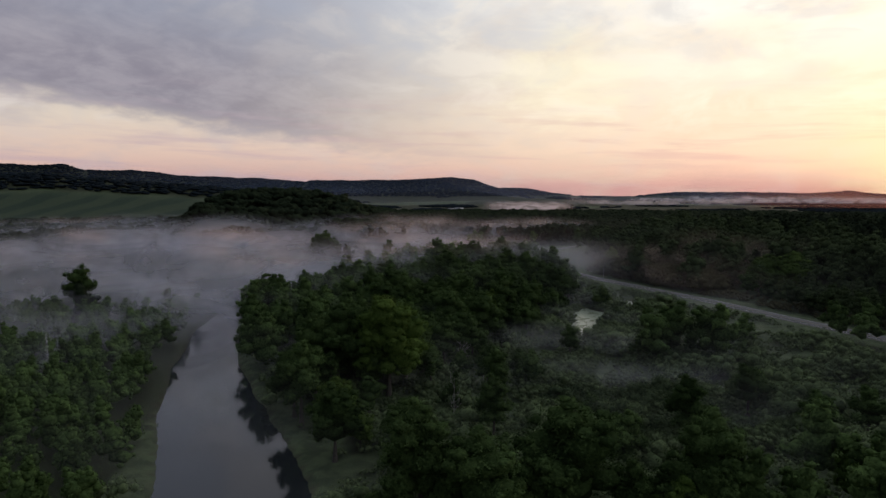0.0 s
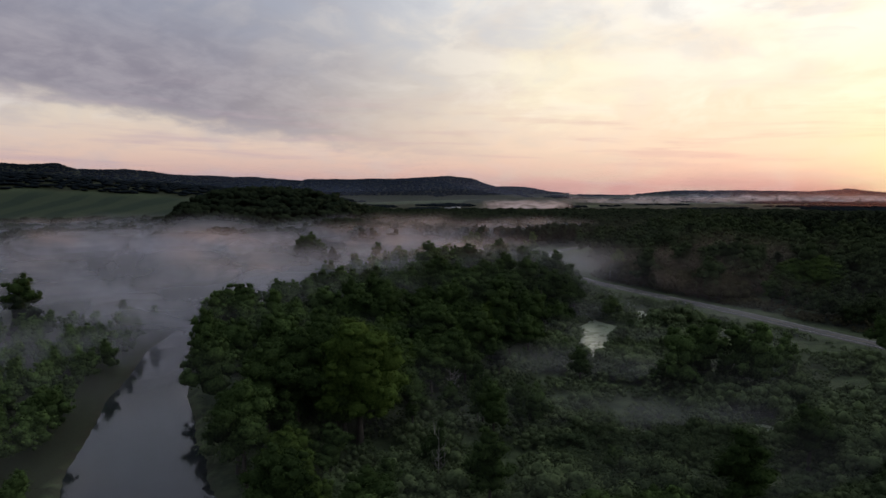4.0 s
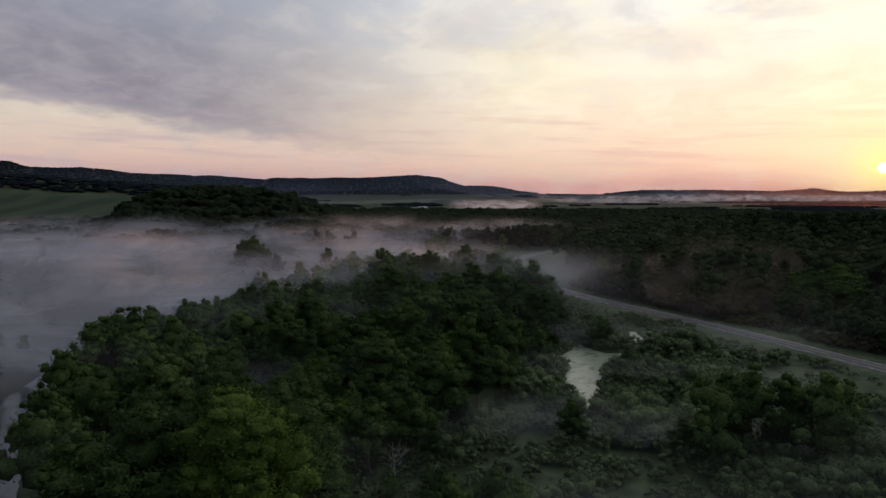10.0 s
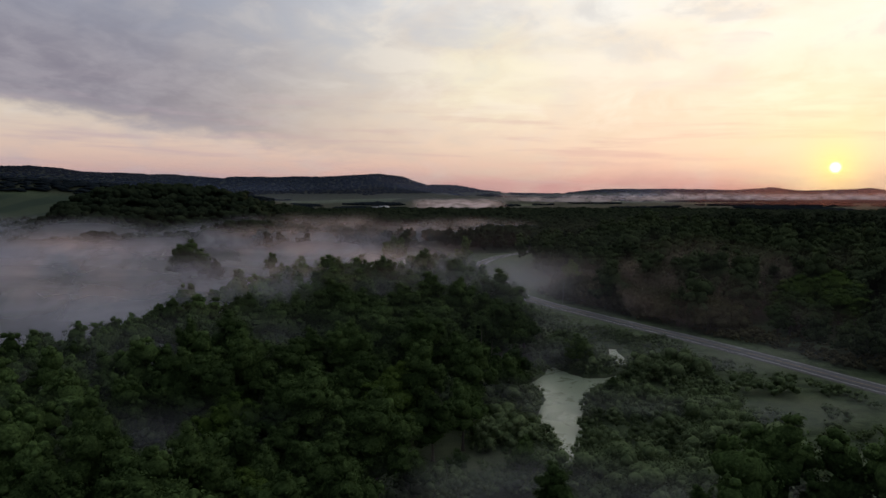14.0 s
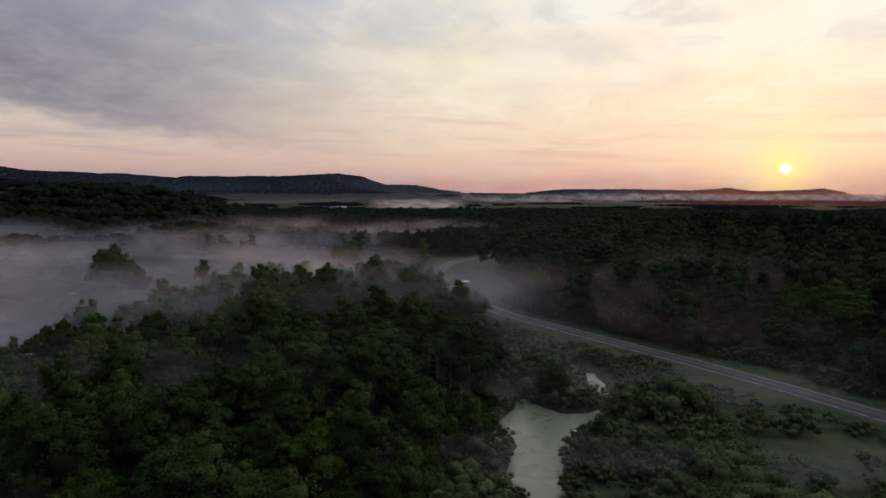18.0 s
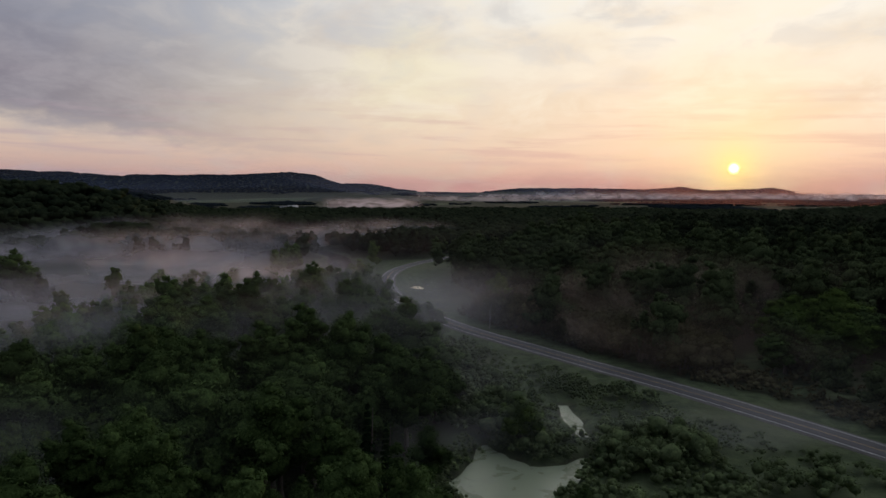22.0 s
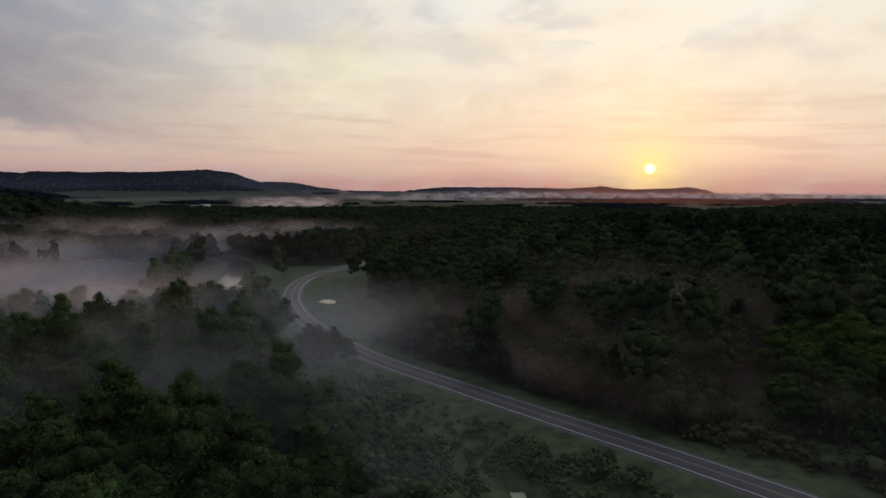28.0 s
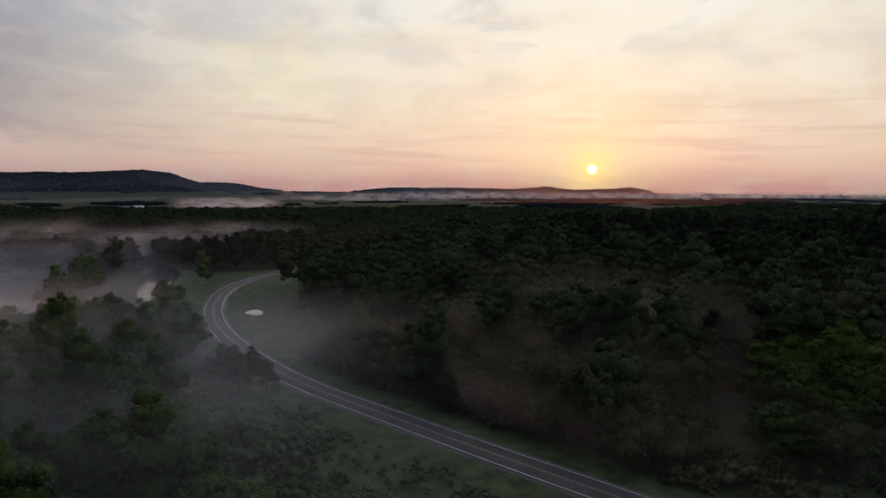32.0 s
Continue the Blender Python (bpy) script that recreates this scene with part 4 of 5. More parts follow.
near_spots, rng = scatter(41, (-140, 110, 250, 740), 8.0, lambda x, y: wood_chance(x, y) * seen(x, y) * nearer_land(x, y))
order = np.argsort(from_line(near_spots[:, 0], near_spots[:, 1], WALK_LINE)[0])
near_spots = near_spots[order]
NEAR_COUNT = 222
for (x, y), z in zip(near_spots[:NEAR_COUNT], ground_height(*near_spots[:NEAR_COUNT].T)):
    kind = rng.choice(["broad_a", "broad_b", "broad_c", "broad_d", "bright", "slim"], p=[0.24, 0.24, 0.14, 0.22, 0.06, 0.10])
    factor = 0.62 if inside(x, y, MARSH) else 0.6 if from_line(np.array([x]), np.array([y]), RIVER_LINE, True)[0][0] < 0 else 0.70 + 0.55 * float(field(x, y, 45, 23, 2))
    plant(kind, x, y, SIZES[kind] * rng.uniform(0.72, 1.16) * factor, rng.uniform(0, 360), rng.uniform(0.95, 1.3), float(z))


def thicket(name, kinds, spots, heights, turns, mat, label, group_kind="stuff", sink=0.0):
    """Many plants joined into one mesh of leaf sprays."""
    verts, faces, tones, start = [], [], [], 0
    z = ground_height(spots[:, 0], spots[:, 1])
    tone = np.random.default_rng(len(spots)).uniform(0, 1, len(spots)) ** 1.4
    which = np.arange(len(spots)) % len(kinds)
    for k, (v, f) in enumerate(kinds):
        pick = which == k
        m = int(pick.sum())
        if not m:
            continue
        c, s = np.cos(turns[pick]), np.sin(turns[pick])
        h = heights[pick]
        x = v[None, :, 0] * c[:, None] - v[None, :, 1] * s[:, None]
        y = v[None, :, 0] * s[:, None] + v[None, :, 1] * c[:, None]
        out = np.stack([x * h[:, None] + spots[pick, 0][:, None], y * h[:, None] + spots[pick, 1][:, None], v[None, :, 2] * h[:, None] + z[pick][:, None] - sink], -1)
        verts.append(out.reshape(-1, 3))
        tones.append(np.repeat(tone[pick], len(v)))
        faces.append((f[None] + (np.arange(m) * len(v))[:, None, None]).reshape(-1, 4) + start)
        start += m * len(v)
    mesh = shaded(mesh_from(name, np.concatenate(verts), np.concatenate(faces), mat, (("tone", np.concatenate(tones)),)))
    return tagged(new(name, mesh), label, "woods", kind=group_kind)


def unit_crowns(seed, count, leaves, size, lobes=16, wide=0.30, fat=1.0, form=2):
    """Crowns of unit height for the joined woods."""
    out = []
    for k in range(count):
        r = np.random.default_rng(seed + k)
        centres, radii = broad_lobes(r, 1.0, wide * r.uniform(0.85, 1.15), 0.10, lobes, fat, 0.25)
        out.append(crown(r, centres, radii, leaves, size, 0.76, 999, form, 3))
    return out


def domes(seed, count, leaves, size, lobes, broad=1.0):
    """Low rounded crowns of unit height that close up into a canopy."""
    out = []
    for k in range(count):
        r = np.random.default_rng(seed + k)
        a, reach = np.arange(lobes) * 2.4 + r.uniform(0, 6), np.where(np.arange(lobes) == 0, 0.0, r.uniform(0.24, 0.40, lobes))
        centres = np.stack([np.cos(a) * reach, np.sin(a) * reach, np.where(np.arange(lobes) == 0, 0.60, r.uniform(0.42, 0.80, lobes))], -1)
        radii = np.where(np.arange(lobes) == 0, r.uniform(0.36, 0.46), r.uniform(0.18, 0.34, lobes))
        verts, faces = crown(r, centres, radii, leaves, size, 0.95, 999, 0)
        out.append((verts * np.array([broad, broad, 1.0]), faces))
    return out


def woods(name, seed, box, gap, keep, kinds, tall, mat, label, sink=0.0):
    spots, r = scatter(seed, box, gap, keep)
    return thicket(name, kinds, spots, tall * r.uniform(0.7, 1.15, len(spots)), r.uniform(0, 6.28, len(spots)), mat, label, sink=sink)


MID = unit_crowns(100, 6, 190, 0.042, 18, 0.42, 1.0, 0)
NEARER = unit_crowns(160, 6, 700, 0.034, 28, 0.36, 1.05, 0)
FARTHER = domes(120, 6, 14, 0.07, 5, 1.2)
FAREST = domes(140, 5, 2, 0.1, 2, 3.0)

rest = near_spots[NEAR_COUNT:]
if len(rest):
    tall, turns = 17 * rng.uniform(0.7, 1.25, len(rest)), rng.uniform(0, 6.28, len(rest))
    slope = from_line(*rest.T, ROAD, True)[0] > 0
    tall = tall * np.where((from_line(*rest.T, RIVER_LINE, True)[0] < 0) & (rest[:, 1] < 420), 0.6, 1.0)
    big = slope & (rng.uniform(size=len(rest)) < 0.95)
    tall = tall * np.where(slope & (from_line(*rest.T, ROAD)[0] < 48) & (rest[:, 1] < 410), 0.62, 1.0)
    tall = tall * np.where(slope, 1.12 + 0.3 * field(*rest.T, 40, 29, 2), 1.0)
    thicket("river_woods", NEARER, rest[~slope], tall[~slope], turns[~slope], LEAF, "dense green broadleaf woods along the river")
    thicket("slope_woods", NEARER, rest[big], tall[big], turns[big], LEAF_SLOPE, "green broadleaf woods on the slope beyond the road, shade put into leaf colour")


def valley(x, y):
    d, _ = from_line(x, y, ROAD, True)
    r = np.hypot(x - EYE[0], y - EYE[1])
    near_box = nearer_land(x, y)
    clear = (field(x, y, 130, 31) < 0.36) & (d < 0)
    chance = wood_chance(x, y) * 1.4 * ~near_box * ~clear * seen(x, y) * (r < 640)
    return chance


def farther(x, y):
    r = np.hypot(x - EYE[0], y - EYE[1])
    a = np.degrees(np.arctan2(x - EYE[0], y - EYE[1]))
    hill = (a > 12) | (field(x, y, 170, 33) > 0.38) | ((a > -25) & (a < -6) & (r > 730) & (r < 1080))
    crop = (r > 1130) & (r < 1530) & (a < -15)
    return hill * ~crop * seen(x, y) * (r > 640) * (r < 1500) * 0.95 * open_land(x, y)


def farthest(x, y):
    r = np.hypot(x - EYE[0], y - EYE[1])
    a = np.degrees(np.arctan2(x - EYE[0], y - EYE[1]))
    z = height(x, y)
    return seen(x, y) * (r > 1500) * (r < 4700) * ((z > 26) | (field(x, y, 260, 35) > 0.60)) * ~((r < 1540) & (a < -15))


build_ground()
build_road()
build_water()
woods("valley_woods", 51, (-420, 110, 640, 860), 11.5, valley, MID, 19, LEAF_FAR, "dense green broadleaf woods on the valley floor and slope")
def left_bank(x, y):
    d, part_of = from_line(x, y, RIVER_LINE, True)
    return (d < -river_half(part_of) - 5) * (y > 120) * (y < 350) * (x > -330) * (0.55 + 0.9 * field(x, y, 40, 36)) * (1 - smooth(y, 300, 350))


woods("left_bank_woods", 54, (-330, 115, -40, 350), 7.4, left_bank, NEARER, 10.5, LEAF, "dim low broadleaf woods on the far river bank")
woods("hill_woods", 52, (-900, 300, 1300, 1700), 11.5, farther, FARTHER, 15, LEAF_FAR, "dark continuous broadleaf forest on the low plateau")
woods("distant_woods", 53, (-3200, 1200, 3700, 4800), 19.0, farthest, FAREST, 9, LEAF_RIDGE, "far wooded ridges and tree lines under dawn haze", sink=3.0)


# ---------------------------------------------------------------- shrubs
def shrub_chance(x, y):
    d, _ = from_line(x, y, ROAD, True)
    marsh = inside(x, y, MARSH) & ~inside(x, y, MEADOW)
    chance = np.where(marsh, 0.42 + 0.56 * smooth(field(x, y, 15, 61, 2), 0.36, 0.52), 0.10)
    chance = np.where(inside(x, y, MEADOW), 0.5 * smooth(field(x, y, 12, 66), 0.46, 0.62), chance)
    chance = np.where((d > 12) & (d < 36) & (y < 520), 0.9, chance)
    chance = np.where((d < 0) & (d > -18) & (y > 250), 0.85 * smooth(field(x, y, 11, 69), 0.36, 0.52) * (d < -9), chance)
    chance = np.where((d < np.where(y > 385, -11, -18)) & (d > -60) & (x > 55) & (y > 365) & (y < 530), 0.92, chance)
    for edge, rim in ((POND_EDGE, 5.0), (SLOUGH_EDGE, 5.0), (CHANNEL_EDGE, 2.6)):
        chance = np.where(from_line(x, y, np.array(edge + edge[:1], float))[0] < rim, 0.0, chance)
    return chance * open_land(x, y) * seen(x, y)


def unit_bushes(seed, count, wide, lobes, leaves, size):
    return [bush_kind(seed + k, 1.0, wide * (0.85 + 0.12 * k), lobes, leaves, size, 0)[0] for k in range(count)]


LOW = unit_bushes(70, 4, 0.72, 9, 300, 0.070)
TALL = unit_bushes(80, 4, 0.50, 14, 420, 0.05)
scrub_spots, rng = scatter(63, (110, 330, 230, 520), 5.2, lambda x, y: ((from_line(x, y, ROAD, True)[0] > 17) & (from_line(x, y, ROAD, True)[0] < 66)) * (0.75 + 0.25 * smooth(field(x, y, 22, 67), 0.3, 0.6)) * (y < 505) * (y > 398 + 0.12 * (x - 140)) * (np.hypot(x - 184, y - 402) > 30))
scrub_spots = scrub_spots[np.argsort(from_line(*scrub_spots.T, ROAD)[0])]
tall_scrub = 8.0 + 10.0 * field(*scrub_spots.T, 34, 64, 2) * rng.uniform(0.7, 1.25, len(scrub_spots))
for (x, y), z, tall in zip(scrub_spots[:80], ground_height(*scrub_spots[:80].T), tall_scrub):
    plant(rng.choice(["bush_dry", "bush_dry_b"]), x, y, float(tall), rng.uniform(0, 360), rng.uniform(0.75, 1.1), float(z))
rest, m = scrub_spots[80:], len(scrub_spots) - 80
thicket("roadside_scrub", TALL, rest, tall_scrub[80:], rng.uniform(0, 6.28, m), LEAF_DRY, "tall brownish scrub on the slope beside the road")
shrub_spots, rng = scatter(61, (-60, 115, 190, 520), 3.3, shrub_chance)
order = np.argsort(np.hypot(shrub_spots[:, 0] - 50, shrub_spots[:, 1] - 180))
shrub_spots = shrub_spots[order]
grown = 0.35 + 1.05 * smooth(field(*shrub_spots.T, 15, 61, 2), 0.34, 0.80) + 0.4 * field(*shrub_spots.T, 40, 68, 2)
gap_to_road = -from_line(*shrub_spots.T, ROAD, True)[0]
grown = grown * np.where(gap_to_road > 0, 0.38 + 0.62 * smooth(gap_to_road, 14, 42), 0.7)
for (x, y), z, g in zip(shrub_spots[:160], ground_height(*shrub_spots[:160].T), grown):
    kind = rng.choice(["bush_a", "bush_b", "bush_c"], p=[0.45, 0.35, 0.2])
    plant(kind, x, y, float(SIZES[kind] * rng.uniform(0.8, 1.4) * g), rng.uniform(0, 360), rng.uniform(0.9, 1.3), float(z))
rest, grown = shrub_spots[160:], grown[160:] * rng.uniform(0.6, 1.3, len(shrub_spots) - 160)
side, _ = from_line(rest[:, 0], rest[:, 1], ROAD, True)
bend = (side < 0) & (side > -60) & (rest[:, 0] > 50) & (rest[:, 1] > 372) & (rest[:, 1] < 530)
low = (side < 0) & ~bend
turns = rng.uniform(0, 6.28, len(rest))
thicket("marsh_shrubs", LOW, rest[low], 5.4 * grown[low], turns[low], LEAF_BUSH, "tangled grey-green willow scrub on the marsh")


def ring(edge, out, step, seed):
    """Places along a shore, a little outside it."""
    r = np.random.default_rng(seed)
    line = np.array(edge + edge[:1], float)
    run = np.concatenate([[0], np.cumsum(np.hypot(*np.diff(line, axis=0).T))])
    s = np.arange(0, run[-1], step) + r.uniform(-0.4, 0.4, len(np.arange(0, run[-1], step))) * step
    x, y = np.interp(s, run, line[:, 0]), np.interp(s, run, line[:, 1])
    x2, y2 = np.interp(s + 1, run, line[:, 0]), np.interp(s + 1, run, line[:, 1])
    turn = np.sign(np.sum(line[:-1, 0] * line[1:, 1] - line[1:, 0] * line[:-1, 1]))
    far = r.uniform(*out, len(s))
    spots = np.stack([x + turn * (y2 - y) * far, y - turn * (x2 - x) * far], -1)
    return spots[~inside(*spots.T, edge)]


shore = np.concatenate([ring(POND_EDGE, (0.4, 4.0), 1.5, 91), ring(SLOUGH_EDGE, (0.5, 3.0), 1.8, 93)])
thicket("shore_shrubs", LOW, shore, (1.3 + 2.4 * field(*shore.T, 14, 95, 2)) * rng.uniform(0.7, 1.3, len(shore)), rng.uniform(0, 6.28, len(shore)), LEAF_BUSH, "grey-green willow shrubs crowding the pond's shore")
pick = bend & (rng.uniform(size=len(rest)) < 0.8)
thicket("bank_shrubs", TALL, rest[pick], 6.2 * grown[pick], turns[pick], LEAF_BUSH, "tall tangled grey-green shrubs between the river and the road")
pick = (side >= 0) & (rng.uniform(size=len(rest)) < 0.7)
thicket("verge_scrub", LOW, rest[pick], 4.6 * grown[pick], turns[pick], LEAF_DRY, "brownish scrub along the far verge of the road")


# ---------------------------------------------------------------- mist
def veil(name, line, low, top, amount, ends, mat, label, seed=0, rows=12, follow=22.0):
    """A drifting bank of mist along a line: it rises from the ground, thickens and thins out upwards, with a ragged top."""
    line = np.asarray(line, float)
    run = np.concatenate([[0], np.cumsum(np.hypot(*np.diff(line, axis=0).T))])
    fade = smooth(run, 0, ends[0]) * (1 - smooth(run, run[-1] - ends[1], run[-1]))
    crest = top * (0.62 + 0.55 * field(run, run * 0 + seed * 37.0, 90, 200 + seed))
    lumps = 0.55 + 0.8 * field(run, run * 0 + seed * 53.0, 130, 230 + seed)
    t = np.linspace(0, 1, rows)
    foot = ground_height(line[:, 0], line[:, 1]) if run[-1] < 3000 else 0 * run
    z = low + np.clip(foot, 0, follow)[:, None] + crest[:, None] * t[None]
    lean = 4.0 * (field(run[:, None], z * 3, 60, 260 + seed) - 0.5)
    verts = np.stack([line[:, :1] + 0 * z, line[:, 1:2] + lean, z], -1)
    d = amount * (fade * lumps)[:, None] * smooth(t, 0, 0.25)[None] * (1 - smooth(t, 0.45, 1.0))[None]
    mesh = mesh_from(name, verts.reshape(-1, 3), grid_faces(len(line), rows), mat, (("thickness", d),))
    return tagged(new(name, shaded(mesh)), label, "mist", kind="stuff")


def arc(radius, first, last, step=9.0):
    count = max(6, int(radius * radians(last - first) / step))
    a = np.radians(np.linspace(first, last, count))
    r = radius * (1 + 0.05 * np.sin(a * 9 + radius) + 0.03 * np.sin(a * 23 + radius * 2))
    return np.stack([25 + r * np.sin(a), 180 + r * np.cos(a)], -1)


# over the river and the wet meadows to its left, layer behind layer: distance, bearings, top, amount
BANK = (
    (150, -88, -38, 20, 0.20), (190, -88, -32, 22, 0.28), (235, -84, -22, 24, 0.36), (290, -80, -10, 27, 0.40), (365, -72, -2, 30, 0.43),
    (465, -64, 3, 33, 0.46), (575, -58, 7, 33, 0.46), (700, -55, 6, 31, 0.44), (840, -50, 3, 29, 0.44), (960, -48, -8, 27, 0.42),
)
for k, (radius, first, last, top, amount) in enumerate(BANK):
    veil("mist_bank", arc(radius, first, last), -0.5, top, amount, (radius * 0.30, radius * 0.26), MIST, "low grey-pink mist lying over the river valley", k, follow=1.5)


def blanket(z, amount, reach, seed):
    """A level of the mist that lies on the river and the wet meadows, fading at its rim."""
    gx, gy = np.meshgrid(np.arange(-620, 130, 11.0), np.arange(200, 1000, 11.0), indexing="ij")
    rim = np.interp(gy, [200, 280, 340, 420, 500, 600, 700, 800, 1000], [-135, -100, -84, -66, -24, 20, 48, 60, 40]) + reach + 50 * (field(gx, gy, 90, seed) - 0.5)
    thick = amount * smooth(rim - gx, -45, 35) * smooth(gy, 225, 330) * (1 - smooth(gy, 860, 985)) * smooth(gx, -610, -520)
    thick = thick * (0.45 + 1.0 * smooth(field(gx, gy, 120, seed + 1), 0.25, 0.7))
    verts = np.stack([gx, gy, z + 5.0 * (field(gx, gy, 70, seed + 2) - 0.5)], -1)
    mesh = mesh_from("mist_blanket", verts.reshape(-1, 3), grid_faces(*gx.shape), MIST_LOW, (("thickness", thick),))
    return tagged(new("mist_blanket", shaded(mesh)), "level blanket of pale grey mist lying on the river meadows", "mist", kind="stuff")


for z, amount, reach, seed in ((3.0, 0.17, 6, 301), (8.0, 0.14, -6, 304), (14.0, 0.08, -22, 307)):
    blanket(z, amount, reach, seed)


def across(cx, cy, half, turn, step=6.0):
    """A gently waving line through a place, turned from the x axis."""
    u = np.linspace(-half, half, max(6, int(2 * half / step)))
    c, t = math.cos(radians(turn)), math.sin(radians(turn))
    w = 3.0 * np.sin(u * 0.07 + cx) + 1.5 * np.sin(u * 0.19 + cy)
    return np.stack([cx + u * c - w * t, cy + u * t + w * c], -1)


PATCHES = (
    # centre, half length, turn, top, amount, label
    (129, 428, 60, -66, 20, 0.13, "thin mist over the roadside scrub, tinted brownish for warm sunlight"),
    (142, 436, 60, -64, 25, 0.15, "thin mist over the roadside scrub, tinted brownish for warm sunlight"),
    (158, 446, 62, -62, 28, 0.20, "thin mist over the roadside scrub, tinted brownish for warm sunlight"),
    (174, 456, 64, -60, 34, 0.26, "thin mist over the roadside scrub, tinted brownish for warm sunlight"),
    (124, 488, 60, -30, 28, 0.20, "thin mist over the roadside scrub, tinted brownish for warm sunlight"),
    (64, 512, 75, -5, 29, 0.24, "thin grey mist drifting across the road"),
    (70, 488, 75, -6, 27, 0.14, "thin grey mist drifting across the road"),
    (62, 460, 70, -5, 26, 0.07, "thin grey mist drifting across the road"),
    (46, 438, 60, -6, 34, 0.12, "thin grey mist drifting across the road"),
    (10, 590, 60, -15, 24, 0.20, "thin grey mist over the river meadow"),
    (-8, 466, 62, -12, 33, 0.42, "thin grey mist between the trees"),
    (30, 415, 74, -8, 36, 0.18, "thin grey mist drifting across the road"),
    (34, 385, 72, -8, 36, 0.18, "thin grey mist drifting over the pond"),
    (90, 350, 70, -8, 14, 0.14, "thin grey mist over the marsh meadow"),
    (85, 300, 75, -8, 13, 0.12, "thin grey mist over the marsh meadow"),
    (-78, 232, 42, 20, 14, 0.06, "grey mist lying on the river"),
    (-92, 268, 50, 10, 18, 0.16, "grey mist lying on the river"),
    (-88, 304, 55, 0, 24, 0.34, "grey mist lying on the river"),
    (-30, 335, 55, 0, 26, 0.16, "thin grey mist between the trees"),
    (-38, 275, 50, -5, 22, 0.13, "thin grey mist between the trees"),
    (-32, 228, 45, -5, 16, 0.12, "thin grey mist between the trees"),
    (60, 250, 70, -6, 12, 0.16, "thin grey mist over the marsh meadow"),
    (40, 210, 60, -4, 12, 0.14, "thin grey mist over the marsh meadow"),
    (-55, 405, 75, -6, 31, 0.36, "thin grey mist between the trees"),
    (-6, 432, 60, -8, 33, 0.30, "thin grey mist between the trees"),
    (14, 508, 60, -14, 34, 0.46, "pinkish mist rolling over the river bend"),
    (26, 545, 58, -16, 33, 0.46, "pinkish mist rolling over the river bend"),
    (166, 398, 60, -66, 18, 0.08, "thin mist over the roadside scrub, tinted brownish for warm sunlight"),
    (70, 855, 60, 0, 30, 0.60, "small pale mist patch over the valley woods"),
    (130, 940, 75, 0, 30, 0.50, "small pale mist patch over the valley woods"),
)
for k, (cx, cy, half, turn, top, amount, label) in enumerate(PATCHES):
    veil("mist_patch", across(cx, cy, half, turn), 0.0, top, amount, (half * 0.8, half * 0.8), MIST_WARM if "brownish" in label else MIST, label, k + 20)

# in the far hollows and over the plain beyond the woods
FAR_BANKS = (
    (1780, 2.5, 10.5, 34, 0.85, "bright pinkish mist in a far hollow"), (2500, 9, 24, 30, 0.45, "thin bright mist over the far plain"),
    (3000, 14, 42, 30, 0.60, "thin bright mist over the far plain"), (3600, 18, 60, 36, 0.75, "thin bright mist over the far plain"),
)
for k, (radius, first, last, top, amount, label) in enumerate(FAR_BANKS):
    veil("far_mist", arc(radius, first, last, 25.0), 2.0, top, amount, (radius * 0.03, radius * 0.04), MIST, label, k + 40)


def haze(radius, height_top, amount, name, label, first=-48, last=72, mat=HAZE):
    """A veil of haze in the distance, thinning upwards."""
    a = np.radians(np.linspace(first, last, 61))
    t = np.linspace(0, 1, 13)
    ga, gt = np.meshgrid(a, t, indexing="ij")
    rr = radius * (1 + 0.01 * np.sin(ga * 9))
    verts = np.stack([EYE[0] + np.sin(ga) * rr, EYE[1] + np.cos(ga) * rr, -5 + gt * height_top], -1)
    # the red-tinted veil is thickest below the sun and fades to both sides
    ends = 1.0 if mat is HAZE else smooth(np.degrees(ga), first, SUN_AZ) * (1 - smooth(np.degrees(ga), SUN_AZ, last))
    mesh = mesh_from(name, verts.reshape(-1, 3), grid_faces(*ga.shape), mat, (("thickness", amount * ends * (1 - smooth(gt, 0.1, 1.0))),))
    return tagged(new(name, shaded(mesh)), label, "haze", kind="stuff")


def air(cy, half, top, amount):
    """A trace of damp haze right across the valley."""
    u, t = np.linspace(-half, half, 60), np.linspace(0, 1, 13)
    gu, gt = np.meshgrid(u, t, indexing="ij")
    verts = np.stack([60 + gu, cy + 8 * np.sin(gu * 0.03), -3 + gt * top], -1)
    thick = amount * (1 - smooth(gt, 0.25, 1.0)) * (1 - smooth(np.abs(gu), half * 0.8, half))
    mesh = mesh_from("valley_haze", verts.reshape(-1, 3), grid_faces(*gu.shape), MIST, (("thickness", thick),))
    return tagged(new("valley_haze", shaded(mesh)), "trace of blue-grey damp haze across the valley", "haze", kind="stuff")


for cy, half, top, amount in ((128, 170, 26, 0.035), (165, 190, 26, 0.035), (210, 230, 28, 0.035), (340, 320, 44, 0.02), (430, 380, 46, 0.02), (540, 460, 48, 0.02), (680, 560, 50, 0.02)):
    air(cy, half, top, amount)
# two added veils that carry the sun's red glow as colour
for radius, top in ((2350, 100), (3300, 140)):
    haze(radius, top, 0.20, "sunlit_haze", "haze before the rising sun, its red glow put into the tint", 19, 48, HAZE_RED)
haze(2700, 150, 0.085, "distant_haze", "faint blue-grey dawn haze before the far ridges")
haze(3850, 230, 0.13, "distant_haze", "faint blue-grey dawn haze before the far ridges")


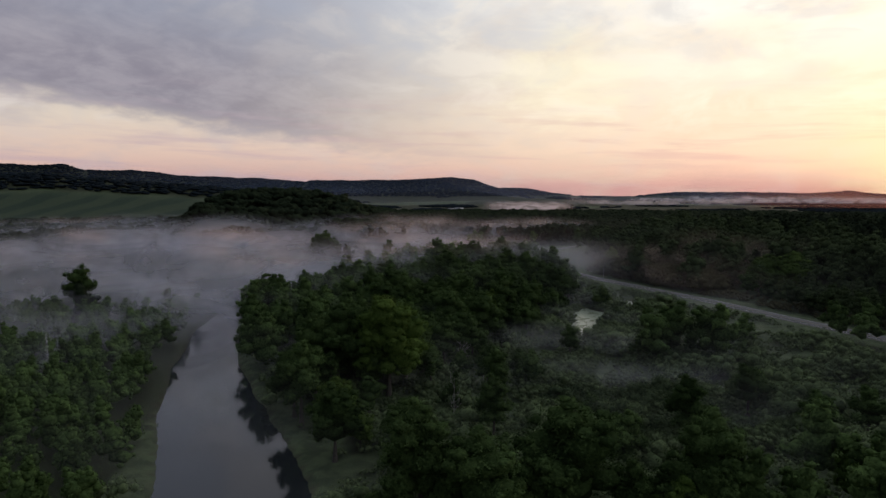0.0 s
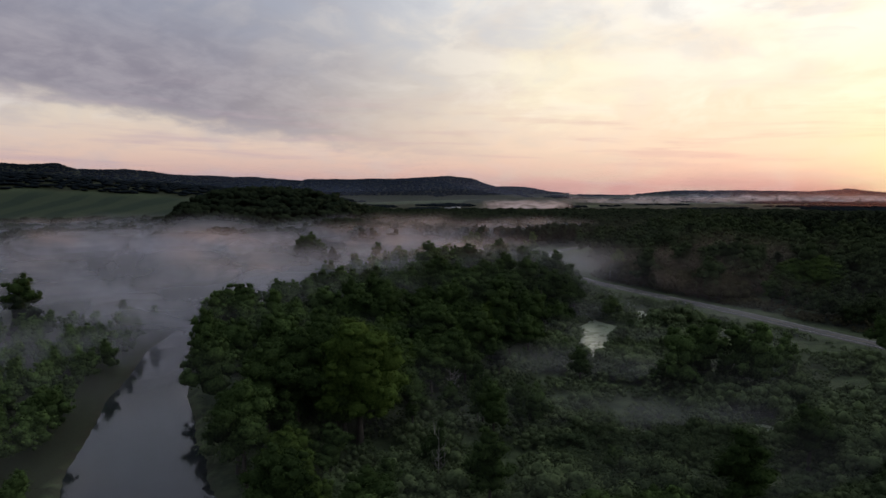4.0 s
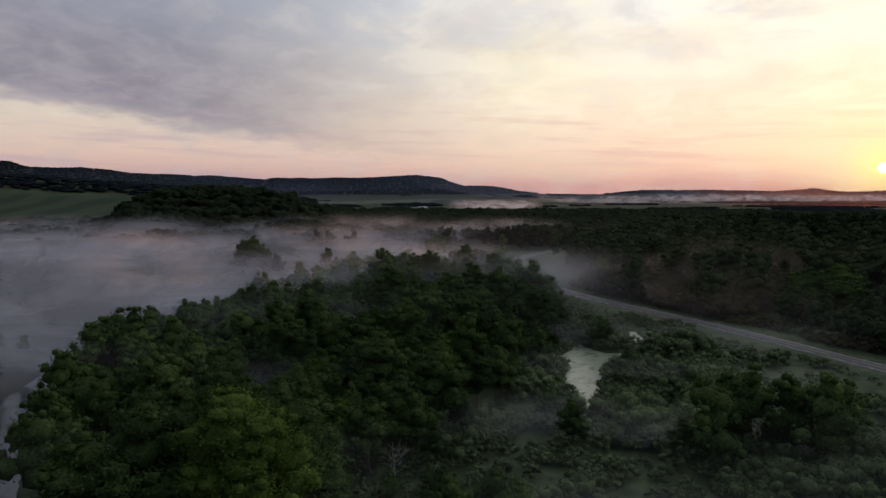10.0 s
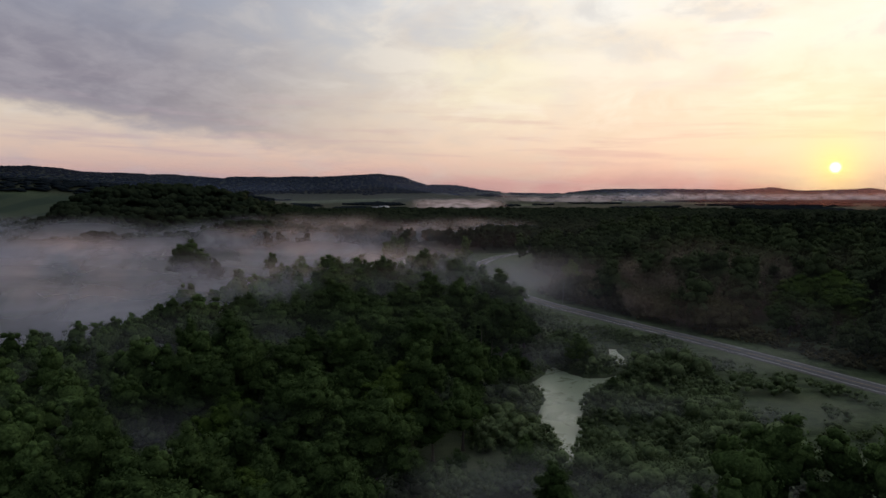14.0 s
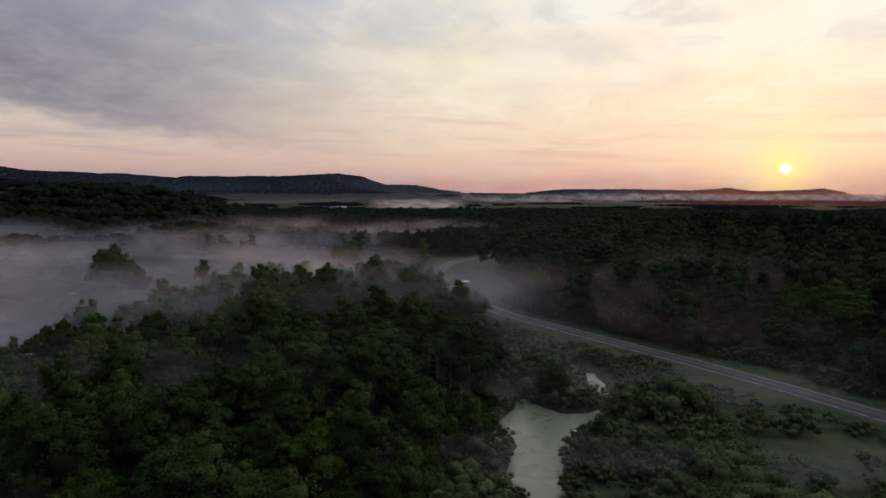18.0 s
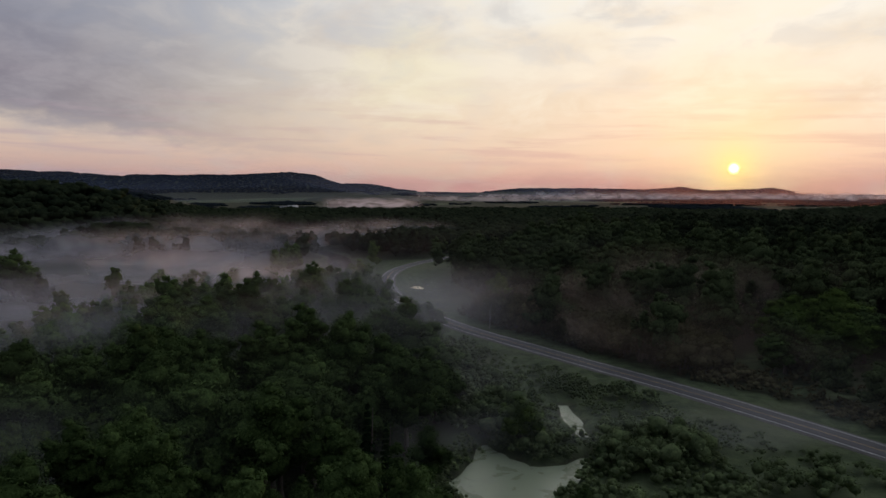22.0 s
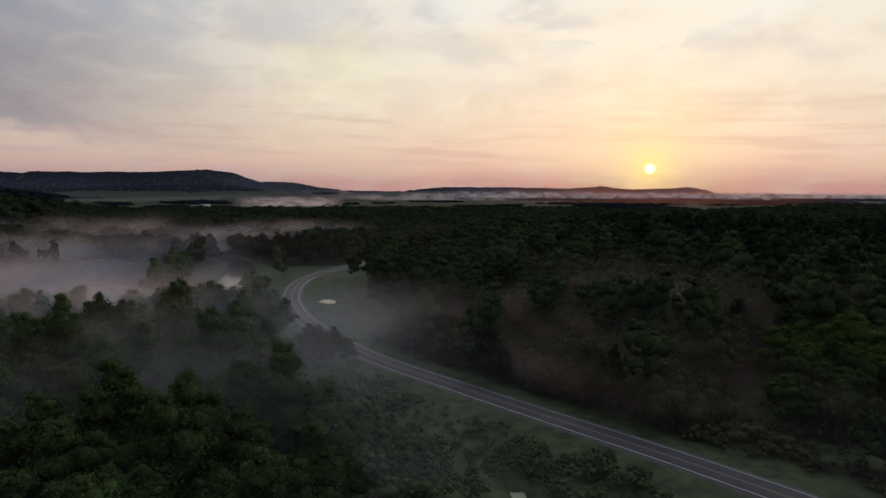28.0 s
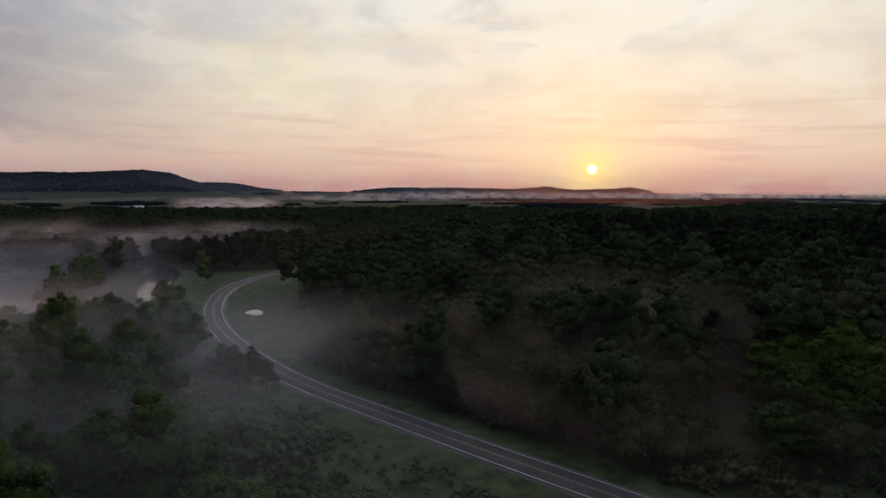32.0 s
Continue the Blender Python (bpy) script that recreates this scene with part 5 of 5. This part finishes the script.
# ---------------------------------------------------------------- farm buildings far off
def box_mesh(name, x0, y0, z0, x1, y1, z1, mat):
    verts = [(x, y, z) for x in (x0, x1) for y in (y0, y1) for z in (z0, z1)]
    faces = [(0, 1, 3, 2), (4, 6, 7, 5), (0, 4, 5, 1), (2, 3, 7, 6), (0, 2, 6, 4), (1, 5, 7, 3)]
    return mesh_from(name, verts, faces, mat)


WINDOW = rough_material("window_glass", (0.02, 0.025, 0.03), (0.05, 0.055, 0.06), 1.0, 0.1, 0.0)


def farm_building(name, x, y, z, turn, long, wide, eaves, ridge, wall_mat, roof_mat, label, windows=0):
    top = tagged(new(name), label, name.replace("_", " "), "farm buildings")
    top.matrix_world = pose(x, y, z, 0, 0, turn)
    a, b = long / 2, wide / 2
    part("wall", box_mesh("wall", -a, -b, -1.5, a, b, eaves, wall_mat), top)
    over = 0.4
    verts = [(-a - over, -b - over, eaves), (a + over, -b - over, eaves), (a + over, 0, ridge), (-a - over, 0, ridge), (-a - over, b + over, eaves), (a + over, b + over, eaves)]
    low = [(vx, vy, vz - 0.25) for vx, vy, vz in verts]
    faces = [(0, 1, 2, 3), (3, 2, 5, 4), (6, 9, 8, 7), (9, 10, 11, 8), (0, 6, 7, 1), (4, 5, 11, 10), (0, 3, 9, 6), (3, 4, 10, 9), (1, 7, 8, 2), (2, 8, 11, 5)]
    part("roof", mesh_from("roof", verts + low, faces, roof_mat), top)
    for end in (-a, a):
        part("gable", mesh_from("gable", [(end, -b, eaves), (end, b, eaves), (end, 0, ridge - 0.25)], [(0, 1, 2)], wall_mat), top)
    for k in range(windows):
        wx = -a + (k + 0.5) * long / windows
        part("window", box_mesh("window", wx - 0.5, -b - 0.04, 1.0, wx + 0.5, -b + 0.1, 2.4, WINDOW), top)
    return top


FARMS = (
    ("farmhouse", 22, 2010, 8, 15, 16, 9, 5.5, 9, WALL_WHITE, ROOF_GREY, "white two-storey farmhouse with a grey roof among trees", 5),
    ("barn", 44, 2025, 8, 15, 24, 12, 5, 10, WALL_WHITE, METAL, "long white barn with a pale metal roof among trees", 0),
    ("shed", 5, 2000, 8, 60, 12, 8, 3.5, 6, WALL_WHITE, METAL, "small white farm shed with a metal roof", 0),
    ("farmhouse", 958, 1108, 20, -30, 16, 10, 6, 10, WALL_WHITE, ROOF_GREY, "white farmhouse with a grey roof beside a field", 5),
    ("barn", 985, 1090, 20, -35, 30, 14, 6, 11, WALL_WHITE, METAL, "long pale barn with a metal roof beside a field", 0),
    ("shed", 930, 1100, 20, 10, 14, 9, 4, 6.5, METAL, METAL, "grey metal farm shed beside a field", 0),
)
for name, x, y, z, *rest_of in FARMS:
    farm_building(name, x, y, float(ground_height(np.array([x]), np.array([y]))[0]), *rest_of)
